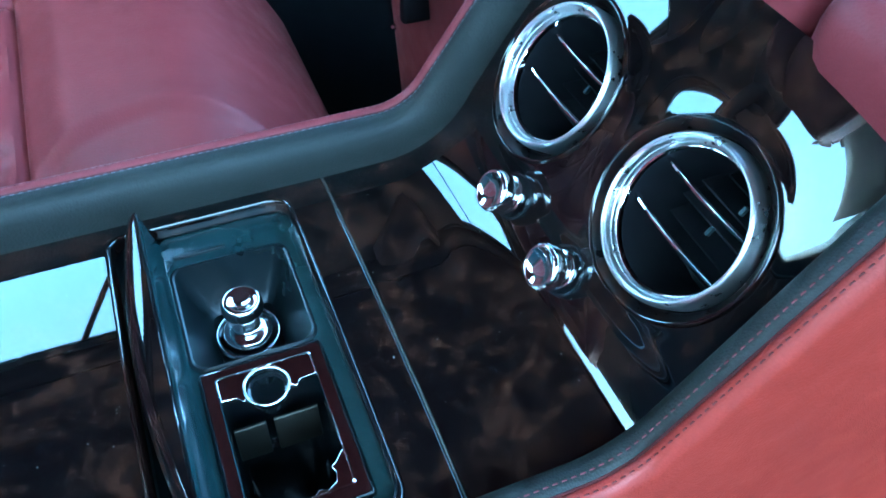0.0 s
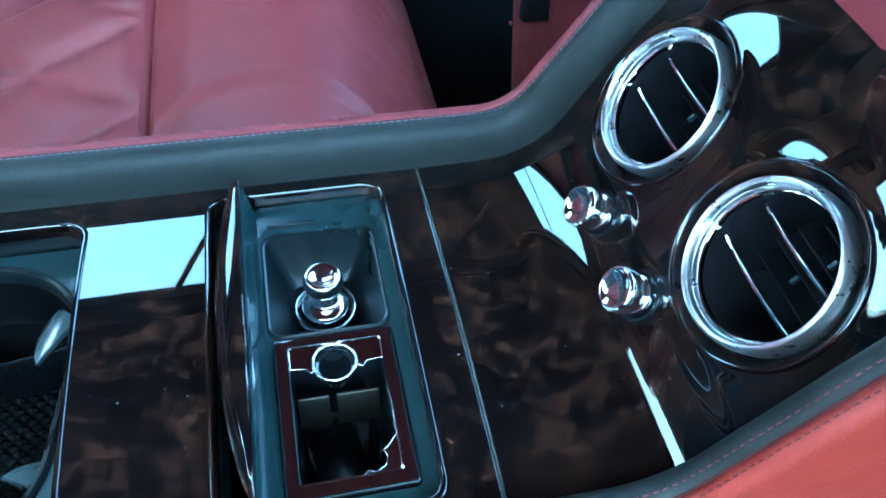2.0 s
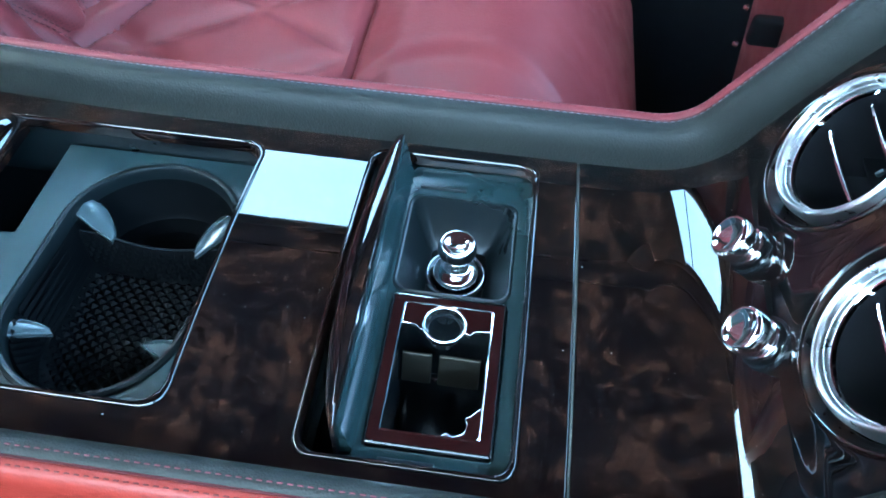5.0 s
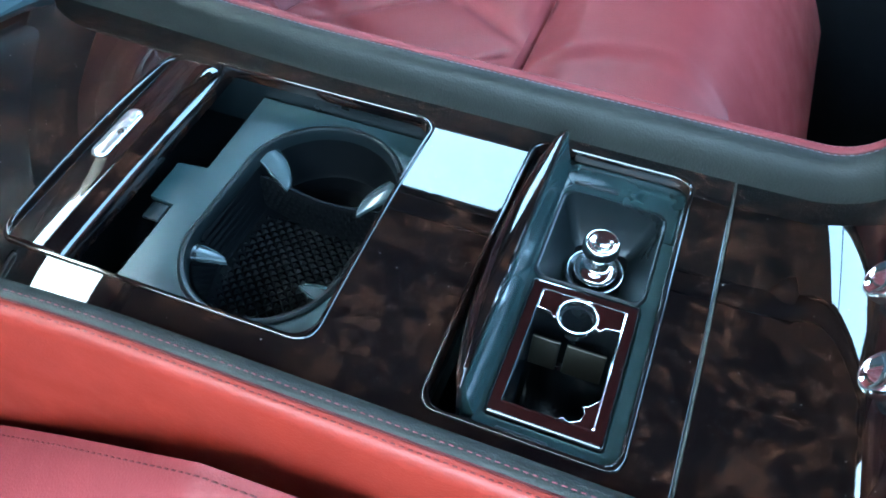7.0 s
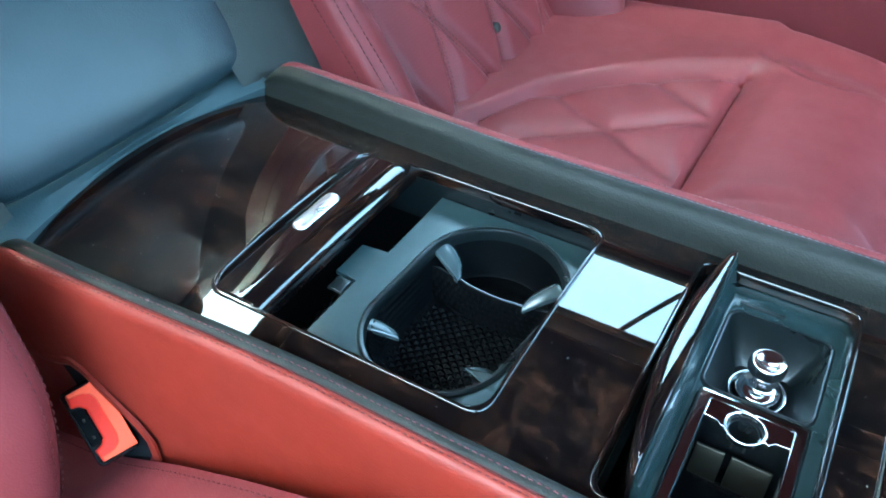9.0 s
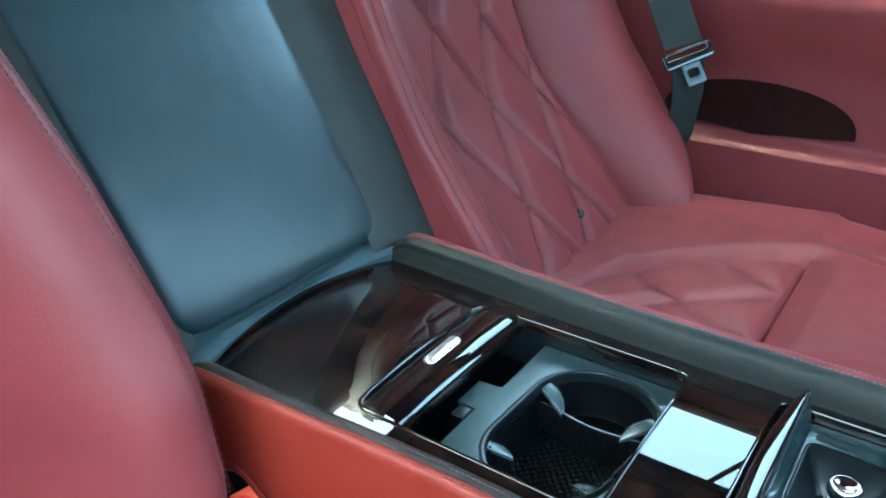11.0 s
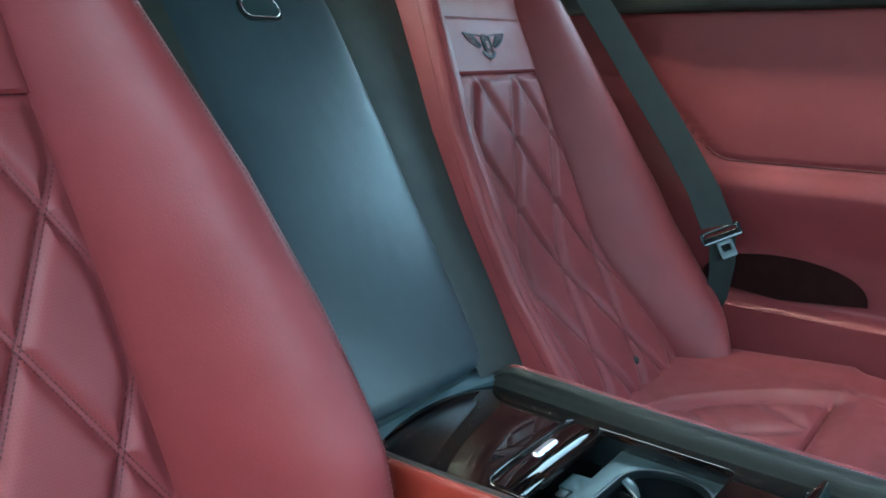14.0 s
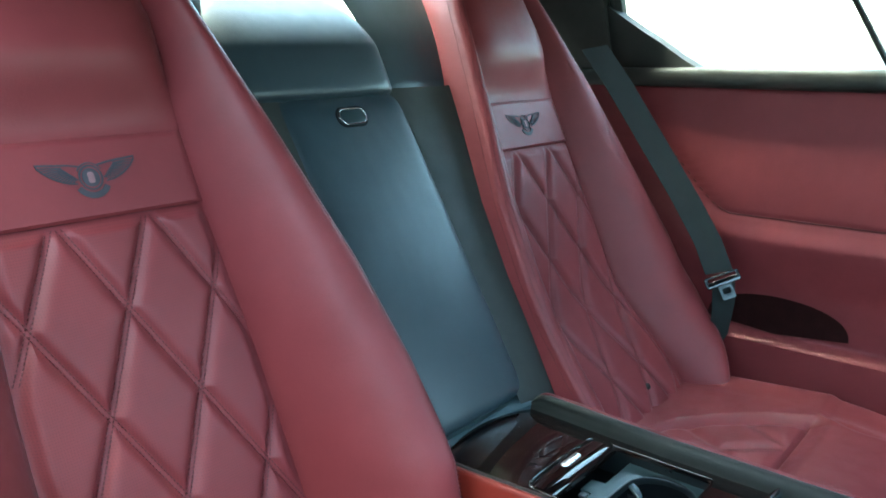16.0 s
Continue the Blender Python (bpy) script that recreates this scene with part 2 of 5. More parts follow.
def plate_mesh(outline, holes, thick, bevel, place=Matrix.Identity(4), res=3):
    """Flat slab with holes and rounded edges; its top lies in the plane z = 0 of the given pose."""
    cu = bpy.data.curves.new("slab", "CURVE")
    cu.dimensions, cu.fill_mode = "2D", "BOTH"
    cu.extrude, cu.bevel_depth, cu.bevel_resolution = max(thick / 2 - bevel, 1e-5), bevel, res
    cu.offset = -bevel
    for loop in (outline, *holes):
        sp = cu.splines.new("POLY")
        sp.points.add(len(loop) - 1)
        for p, (x, y) in zip(sp.points, loop):
            p.co = (x, y, 0, 1)
        sp.use_cyclic_u = True
    ob = bpy.data.objects.new("slab", cu)
    me = bpy.data.meshes.new_from_object(ob)
    bpy.data.objects.remove(ob)
    bpy.data.curves.remove(cu)
    me.transform(place @ Matrix.Translation((0, 0, -thick / 2)))
    bm = bmesh.new()
    bm.from_mesh(me)
    bmesh.ops.remove_doubles(bm, verts=bm.verts, dist=1e-6)
    bm.to_mesh(me)
    bm.free()
    return me


def box_bm(x0, x1, y0, y1, z0, z1, r=0.0, segs=3, m=None):
    bm = bmesh.new()
    bmesh.ops.create_cube(bm, size=1)
    for v in bm.verts:
        v.co = Vector(((x0 + x1) / 2 + v.co.x * (x1 - x0), (y0 + y1) / 2 + v.co.y * (y1 - y0), (z0 + z1) / 2 + v.co.z * (z1 - z0)))
    if r:
        bmesh.ops.bevel(bm, geom=list(bm.edges), offset=r, segments=segs, affect="EDGES", profile=0.5)
    if m:
        bm.transform(m)
    return bm


def stitches(points, length, gap, width, normals=None, lift=0.0002):
    """Row of raised thread stitches along a line of points."""
    pts = [Vector(p) for p in points]
    bm = bmesh.new()
    acc, target = 0.0, gap
    for i, (a, b) in enumerate(zip(pts, pts[1:])):
        seg = (b - a).length
        while target <= acc + seg and seg > 1e-9:
            p = a.lerp(b, (target - acc) / seg)
            d = (b - a).normalized()
            n = Vector(normals[i] if normals else (0, 0, 1)).normalized()
            s = n.cross(d).normalized()
            q = [p + d * l * length / 2 + s * w * width / 2 + n * (lift + h) for l, w, h in
                 ((-1, -0.6, -0.0003), (-1, 0.6, -0.0003), (-0.6, 1, 0), (0.6, 1, 0), (1, 0.6, -0.0003), (1, -0.6, -0.0003), (0.6, -1, 0), (-0.6, -1, 0),
                  (-0.5, 0, width * 0.6), (0.5, 0, width * 0.6))]
            v = [bm.verts.new(c) for c in q]
            for f in ((0, 1, 8), (1, 2, 8), (2, 3, 9, 8), (3, 4, 9), (4, 5, 9), (5, 6, 9), (6, 7, 8, 9), (7, 0, 8)):
                bm.faces.new([v[k] for k in f])
            target += length + gap
        acc += seg
    return bm


def smoothstep(a, b, x):
    t = min(1, max(0, (x - a) / (b - a)))
    return t * t * (3 - 2 * t)


def table(stops, x):
    """Straight lines through (x, value) stops."""
    for (a, va), (b, vb) in zip(stops, stops[1:]):
        if x <= b:
            return va + (vb - va) * max(0, (x - a) / (b - a))
    return stops[-1][1]


CY = -0.0745  # the car's middle line

# ---- shell of the car: floor, roof, rear shelf, pillars, far door ----
def slab(name, x0, x1, y0, y1, z0, z1, mat, label, category, r=0.004, kind="structure"):
    bm = box_bm(x0, x1, y0, y1, z0, z1, r)
    return tagged(part(name, bm, mat), label, category, kind=kind)


def ground_sheet():
    bm = grid(41, 41, lambda a, b: ((a - 0.5) * 3000, (b - 0.5) * 3000, -0.95))
    tagged(part("ground", bm, GROUND, smooth=False), "dark asphalt ground outside the car", "ground", kind="structure")


ground_sheet()
slab("floor", -1.0, 0.95, -0.72, 0.68, -0.50, -0.46, CARPET, "dark carpeted car floor", "floor")
# three unseen walls added to close the cabin and shade its inside
slab("wall_front", 0.93, 0.97, -0.72, 0.68, -0.46, 0.52, CARPET, "unseen plain dark wall added at the front to limit the light", "wall")
slab("wall_near", -0.64, -0.12, CY - 0.66, CY - 0.62, -0.46, 0.44, RED, "unseen red leather wall added behind the open door to limit the light", "wall", 0.01)
slab("wall_near_front", 0.46, 0.95, CY - 0.66, CY - 0.62, -0.46, 0.44, CARPET, "unseen plain dark wall added at the near front to limit the light", "wall", 0.01)
# added wall, out of view, that holds back low sky light on the open side
slab("light_block_wall", -6.0, 6.0, -2.3, -2.1, -0.95, 1.0, PLASTER, "unseen plain grey wall added outside to cut low light from the open door", "wall", 0.01)
for s in (1, -1):
    slab("rear_quarter_wall", -0.66, -0.62, *sorted((CY + s * 0.45, CY + s * 0.62)), 0.42, 0.76, LINER, "cloth-covered panel beside the rear window", "wall", 0.01)
# added strip, out of view: keeps sky between roof and pane off the lacquer
slab("rear_header", -0.66, -0.600, CY - 0.52, CY + 0.52, 0.761, 0.790, LINER, "unseen cloth-covered strip added over the rear window to block a gap of sky", "trim", 0.008)
slab("sill", -0.42, 0.95, -0.76, -0.70, -0.50, -0.36, PAINT, "dark painted door sill", "sill")


def roof_panel():
    def f(a, b):
        x = -0.62 + 1.27 * a
        y = CY - 0.52 + 1.12 * b
        return (x, y, 0.80 - 0.11 * (2 * b - 1) ** 4 - (0.06 if a > 0.45 else 0.035) * (2 * a - 0.9) ** 4)
    bm = grid(30, 24, f)
    bmesh.ops.solidify(bm, geom=list(bm.faces), thickness=-0.03)
    tagged(part("ceiling", bm, LINER), "dark wine-red cloth roof lining", "ceiling", kind="structure")


roof_panel()


def pillar(name, pts, r, label):
    tagged(part(name, tube(pts, r, 12, 0.55), LINER), label, "pillar", kind="structure")


# far-side window frame and pillars, and their partners at the open near side
for name, s, lbl in (("pillar_far", 1, "far"), ("pillar_near", -1, "near")):
    def py(v):
        return CY + s * v
    pillar(name + "_rear", [(-0.98, py(0.62), 0.40), (-0.82, py(0.60), 0.58), (-0.66, py(0.57), 0.66), (-0.54, py(0.55), 0.68)], 0.065,
           "broad cloth-covered rear roof pillar")
    k = 0.0 if s > 0 else 0.07
    pillar(name + "_middle", [(0.42, py(0.67), 0.30), (0.38, py(0.63 - k / 2), 0.52), (0.33, py(0.58 - k), 0.66)], 0.04, "cloth-covered door pillar")
    pillar(name + "_rail", [(-0.66, py(0.590 - k), 0.640), (-0.3, py(0.600 - k), 0.655 + k / 2), (0.2, py(0.600 - k), 0.650 + k / 2), (0.66, py(0.58 - k), 0.60)], 0.05,
           "padded roof rail over the door")


def rear_shelf():
    bm = box_bm(-1.08, -0.60, CY - 0.62, CY + 0.62, 0.40, 0.44, 0.01)
    tagged(part("rear_shelf", bm, BLACK_LEATHER), "dark leather shelf behind the rear seats", "shelf", kind="structure")


rear_shelf()
slab("wall_rear", -0.72, -0.68, CY - 0.62, CY + 0.62, -0.46, 0.40, CARPET, "dark panel behind the seats", "wall")


def window_pane(name, quad, label):
    e = thing(name, quad[0], label, "window", kind="structure")
    a, b, c, d = (Vector(q) for q in quad)
    n = (b - a).cross(d - a).normalized() * 0.0015
    bm = bmesh.new()
    v = [bm.verts.new(p + n * k) for k in (-1, 1) for p in (a, b, c, d)]
    for f in ((3, 2, 1, 0), (4, 5, 6, 7), (0, 1, 5, 4), (1, 2, 6, 5), (2, 3, 7, 6), (3, 0, 4, 7)):
        bm.faces.new([v[k] for k in f])
    pane = part("pane", bm, GLASS, e, smooth=False)
    pane.visible_shadow = False


window_pane("window_rear", [(-1.06, CY - 0.55, 0.45), (-1.06, CY + 0.55, 0.45), (-0.60, CY + 0.5, 0.745), (-0.60, CY - 0.5, 0.745)],
            "clear sloping rear window")


def far_door():
    """Leather-trimmed door with a swept crease, an armrest ledge and a dark pocket."""
    e = thing("door_1", (0.0, 0.66, -0.30), "closed rear door trimmed in red leather with a dark pocket", "door", kind="structure")
    Y = 0.635

    def seam_z(x):
        return 0.172 + 0.125 * smoothstep(-0.23, -0.40, x)

    def wall(a, b):
        x = -0.62 + 1.16 * a
        z = -0.46 + 0.87 * b
        crease = seam_z(x) - 0.012
        y = Y
        y += 0.0022 * math.exp(-((z - seam_z(x)) / 0.0045) ** 2)             # stitched seam
        y -= 0.012 * smoothstep(crease + 0.012, crease - 0.030, z)          # belly below the crease
        y += 0.020 * smoothstep(crease - 0.03, crease - 0.13, z)
        y += 0.012 * smoothstep(crease, 0.44, z)
        y -= 0.024 * smoothstep(-0.042, -0.060, z) * smoothstep(-0.46, -0.10, z)  # armrest ledge
        return (x, y, z)
    bm = grid(90, 240, wall)
    part("door_trim", bm, RED, e)
    line = []
    for i in range(60):
        x = -0.39 + 0.90 * i / 59
        line.append((x, wall((x + 0.62) / 1.16, (seam_z(x) + 0.46) / 0.87)[1] - 0.0004, seam_z(x)))
    part("trim_seam", tube(line, 0.0014, 6), THREAD_DARK, e, "dark seam line in the door leather")
    part("kick_panel", box_bm(0.16, 0.54, Y - 0.060, Y - 0.018, -0.46, -0.125, 0.012), CARPET, e, "dark carpet kick panel")
    # window shoulder on top of the trim
    part("door_shoulder", box_bm(-0.64, 0.56, Y - 0.012, Y + 0.06, 0.398, 0.435, 0.012), BLACK_LEATHER, e, "dark leather window ledge")
    part("outer_skin", box_bm(-0.64, 0.56, Y + 0.035, Y + 0.07, -0.5, 0.405, 0.004), PAINT, e)
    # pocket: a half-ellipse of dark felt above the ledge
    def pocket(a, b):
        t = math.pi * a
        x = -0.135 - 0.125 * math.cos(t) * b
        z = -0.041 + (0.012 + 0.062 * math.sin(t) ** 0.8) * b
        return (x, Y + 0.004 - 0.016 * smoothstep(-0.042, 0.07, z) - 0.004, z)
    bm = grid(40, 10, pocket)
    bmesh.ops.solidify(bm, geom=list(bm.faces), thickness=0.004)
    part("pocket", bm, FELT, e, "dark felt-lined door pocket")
    # window frame
    bm = loft([[(x, Y + 0.035, 0.42), (x, Y - 0.085, 0.66), (x, Y - 0.105, 0.645), (x, Y - 0.004, 0.42)] for x in (-0.90, -0.75, -0.60, -0.485)])
    part("rear_quarter_trim", bm, BLACK_LEATHER, e, "dark trim behind the window")
    corner = ((-0.487, 0.56), (-0.448, 0.44), (-0.418, 0.35), (-0.388, 0.27), (-0.35, 0.15), (-0.31, 0.05))
    bm = loft([[(x, Y + 0.034, 0.42), (x, Y + 0.034 - 0.12 * f, 0.42 + 0.24 * f), (x, Y + 0.018 - 0.12 * f, 0.414 + 0.24 * f), (x, Y - 0.002, 0.42)] for x, f in corner])
    part("corner_trim", bm, BLACK_LEATHER, e, "dark sloping trim in the window's rear corner")
    for nm, pts in (("frame_rear", [(-0.485, Y + 0.03, 0.46), (-0.475, Y - 0.02, 0.54), (-0.455, Y - 0.095, 0.625)]),
                    ("frame_top", [(-0.44, Y - 0.095, 0.625), (-0.2, Y - 0.10, 0.632), (0.33, Y - 0.10, 0.63)])):
        part(nm, tube(pts, 0.016, 8), BLACK_LEATHER, e)
    part("divider_bar", tube([(-0.006, Y + 0.032, 0.430), (-0.100, Y - 0.096, 0.632)], 0.0050, 8), BLACK_LEATHER, e, "thin dark window divider")
    bm = loft([[(x + k, Y + 0.035, 0.425), (x, Y - 0.090, 0.64), (x, Y - 0.110, 0.625), (x + k, Y + 0.012, 0.425)] for x, k in ((-0.022, 0.165), (0.0, 0.16), (0.2, 0.05), (0.42, 0.0), (0.50, 0.0))])
    part("pillar_trim", bm, BLACK_LEATHER, e, "broad dark pillar trim")
    v = [(-0.49, Y + 0.03, 0.430), (0.145, Y + 0.03, 0.430), (-0.02, Y - 0.098, 0.632), (-0.44, Y - 0.095, 0.628)]
    bm = bmesh.new()
    vs = [bm.verts.new(p) for p in v] + [bm.verts.new(Vector(p) + Vector((0, 0.003, 0.001))) for p in v]
    for f in ((0, 1, 2, 3), (7, 6, 5, 4), (0, 4, 5, 1), (1, 5, 6, 2), (2, 6, 7, 3), (3, 7, 4, 0)):
        bm.faces.new([vs[k] for k in f])
    pane = part("pane", bm, GLASS, e, smooth=False)
    pane.visible_shadow = False


far_door()

# ---- rear console ----
CON = thing("rear_console", (0.0, CY, -0.30), "rear centre console with burr walnut top and red leather sides", "console")
SLOPE, RAD = radians(57), 0.046
VENT_X, VENT_Z = 0.2487, 0.0607
FX = VENT_X - VENT_Z / math.tan(SLOPE)           # where the sloped face would meet the flat top
ARC0 = FX - RAD * math.tan(SLOPE / 2)


def top_line(s):
    """Place and tangent angle on the console's middle line at s: x while flat, then along the curve and the slope."""
    if s <= ARC0:
        return s, 0.0, 0.0
    a = (s - ARC0) / RAD
    if a <= SLOPE:
        return ARC0 + RAD * math.sin(a), RAD * (1 - math.cos(a)), a
    d = s - ARC0 - RAD * SLOPE
    return ARC0 + RAD * math.sin(SLOPE) + d * math.cos(SLOPE), RAD * (1 - math.cos(SLOPE)) + d * math.sin(SLOPE), SLOPE


S_ARC_END = ARC0 + RAD * SLOPE
S_TOP = S_ARC_END + (0.1190 - RAD * (1 - math.cos(SLOPE))) / math.sin(SLOPE)


def on_console(s, v, h):
    x, z, a = top_line(s)
    return Vector((x - h * math.sin(a), CY + v, z + h * math.cos(a)))


def half_width(x):
    return 0.0885 + 0.012 * smoothstep(-0.05, -0.26, x)


# flat burr top with the two openings
REAR_X, DIV_X = -0.262, 0.1518
CUP = (-0.158, 0.0015, CY - 0.0700, CY + 0.0750, 0.011)
BIN = (0.0525, 0.1325, CY - 0.0790, CY + 0.0805, 0.0075)
edge = []
n = 26
for i in range(n + 1):                     # rear edge, bowed backwards in the middle
    t = -1 + 2 * i / n
    edge.append((REAR_X - 0.016 * (1 - t * t), CY + t * half_width(REAR_X)))
edge += [(x, CY + half_width(x)) for x in (-0.22, -0.18, -0.14, -0.1, -0.05, 0.0, 0.05, 0.1)]
edge += [(DIV_X - 0.0006, CY + 0.0885), (DIV_X - 0.0006, CY - 0.0885)]
edge += [(x, CY - half_width(x)) for x in (0.1, 0.05, 0.0, -0.05, -0.1, -0.14, -0.18, -0.22)]


def crown(v, s=0.0):
    """Height of the lacquered top's slight crown across the car."""
    return 0.0034 - (0.66 - 0.20 * smoothstep(DIV_X, S_ARC_END, s) + 0.12 * smoothstep(-0.07, -0.19, s)) * v * v


def panel_height(u, v):
    """Height of the lacquered slope over its own plane, u up the slope and v across: it swells round both vents."""
    h = crown(v, 1.0) + 1.0 * max(0.0, u - VENT_U - 0.030) ** 2
    for side in (-1, 1):
        h += (0.0026 if side < 0 else 0.0036) * math.exp(-max(0.0, math.hypot(u - VENT_U, v - side * VENT_V) - 0.0405 * VENT_R) / 0.013) * smoothstep(0.0, 0.012, u)
    return h


def crowned(me):
    bm = bmesh.new()
    bm.from_mesh(me)
    for k in range(-16, 17):
        bmesh.ops.bisect_plane(bm, geom=list(bm.verts) + list(bm.edges) + list(bm.faces), plane_co=(0, CY + k * 0.0055, 0), plane_no=(0, 1, 0), dist=1e-6)
    lo, hi = min(q.co.x for q in bm.verts), max(q.co.x for q in bm.verts)
    for k in range(1, int((hi - lo) / 0.008)):
        bmesh.ops.bisect_plane(bm, geom=list(bm.verts) + list(bm.edges) + list(bm.faces), plane_co=(lo + k * 0.008, 0, 0), plane_no=(1, 0, 0), dist=1e-6)
    bm.normal_update()
    rim = [e for e in bm.edges if len(e.link_faces) == 2 and (e.link_faces[0].normal.z > 0.995) != (e.link_faces[1].normal.z > 0.995)]
    bmesh.ops.split_edges(bm, edges=rim)
    for q in bm.verts:
        q.co.z += crown(q.co.y - CY, q.co.x)
    return bm


part("console_top", crowned(plate_mesh(edge, [rounded_rect(*CUP), rounded_rect(*BIN)], 0.006, 0.0006)), BURR, CON, "glossy dark burr walnut veneer")
# rolled lacquer edge round both openings
for rect in (CUP, BIN):
    rings = []
    for g, h in ((0.0012, -0.0004), (0.0008, 0.0004), (0.0001, 0.0009), (-0.0007, 0.0009), (-0.0014, 0.0003), (-0.0018, -0.0008), (-0.0020, -0.0060)):
        rings.append([(x, y, h + crown(y - CY, x)) for x, y in dense(rounded_rect(rect[0] - g, rect[1] + g, rect[2] - g, rect[3] + g, rect[4]))])
    part("opening_edge", loft(rings, True, False), BURR, CON, "rounded glossy edge of the opening")
# thin bright line where the front veneer begins
part("joint_strip", loft([[(x, CY + v, z + crown(v)) for x, z in ((DIV_X - 0.0003, -0.006), (DIV_X - 0.0003, -0.0006), (DIV_X + 0.0005, -0.0006), (DIV_X + 0.0005, -0.006))] for v in (-0.088 + 0.176 * k / 24 for k in range(25))]),
     JOINT, CON, "thin grey joint line")


def front_curve():
    ss = [DIV_X + 0.0008 + (S_ARC_END + 0.002 - DIV_X - 0.0008) * i / 26 for i in range(27)]
    rings = []
    for i, s in enumerate(ss):
        e = 0.0003 if i == 0 else 0.0
        across = [-0.0885 + 0.177 * k / 32 for k in range(33)]
        rings.append([on_console(s, -0.0885, -0.008)] + [on_console(s, v, crown(v, s) - e) for v in across] + [on_console(s, 0.0885, -0.008)])
    part("front_curve", loft(rings), BURR, CON, "curved burr walnut panel")


front_curve()
PANEL = Matrix.Translation(on_console(S_ARC_END, 0, 0)) @ Matrix.Rotation(-SLOPE, 4, "Y")   # x up the slope, y across, z out of the face
PLEN = S_TOP - S_ARC_END
VENT_U = (VENT_X - top_line(S_ARC_END)[0]) / math.cos(SLOPE)
VENT_V, VENT_R = 0.0440, 0.91


def front_panel():
    """Sloped sheet with a fine even mesh, open behind the vents, its edges turned back."""
    nu, nv, bm = 66, 90, bmesh.new()
    rows = []
    for i in range(-1, nu + 2):
        u = 0.0015 + (PLEN - 0.0015) * min(max(i, 0), nu) / nu
        rows.append([])
        for j in range(-1, nv + 2):
            v = -0.0885 + 0.177 * min(max(j, 0), nv) / nv
            back = 0.006 if i in (-1, nu + 1) or j in (-1, nv + 1) else 0.0
            rows[-1].append(bm.verts.new(PANEL @ Vector((u, v, panel_height(u, v) - back))))
    for i in range(nu + 2):
        for j in range(nv + 2):
            u, v = 0.0015 + (PLEN - 0.0015) * (i - 0.5) / nu, -0.0885 + 0.177 * (j - 0.5) / nv
            if math.hypot(u - VENT_U, abs(v) - VENT_V) > 0.0396 * VENT_R:
                bm.faces.new((rows[i][j], rows[i + 1][j], rows[i + 1][j + 1], rows[i][j + 1]))
    bmesh.ops.delete(bm, geom=[q for q in bm.verts if not q.link_faces], context="VERTS")
    part("front_panel", bm, BURR, CON, "sloped burr walnut panel round the vents")


front_panel()


# edge rolls, side panels, stitching
def roll_section(s, k=1.0):
    """Outline of the leather edge roll: (across, height), from the veneer outwards."""
    w = half_width(top_line(s)[0]) - 0.0885
    pts = [(0.0868, -0.005), (0.0880, 0.0005), (0.0886, 0.0050), (0.0898, 0.0100), (0.0918, 0.0145), (0.0945, 0.0172), (0.0970, 0.0183), (0.0994, 0.0184),
           (0.1012, 0.0176), (0.1018, 0.0154), (0.1018, -0.005)]
    return [(a + w * (1 if a < 0.09 else 0.8), h * (k if h > 0 else 1)) for a, h in pts]


ROLL_END = (0.30, 0.58, 0.76, 0.88, 0.95, 0.99)                # the roll rounds off at its rear end
roll_s = [-0.264 + 0.004 * i for i in range(6)] + [-0.240 + (S_TOP - 0.008 + 0.240) * i / 120 for i in range(121)]
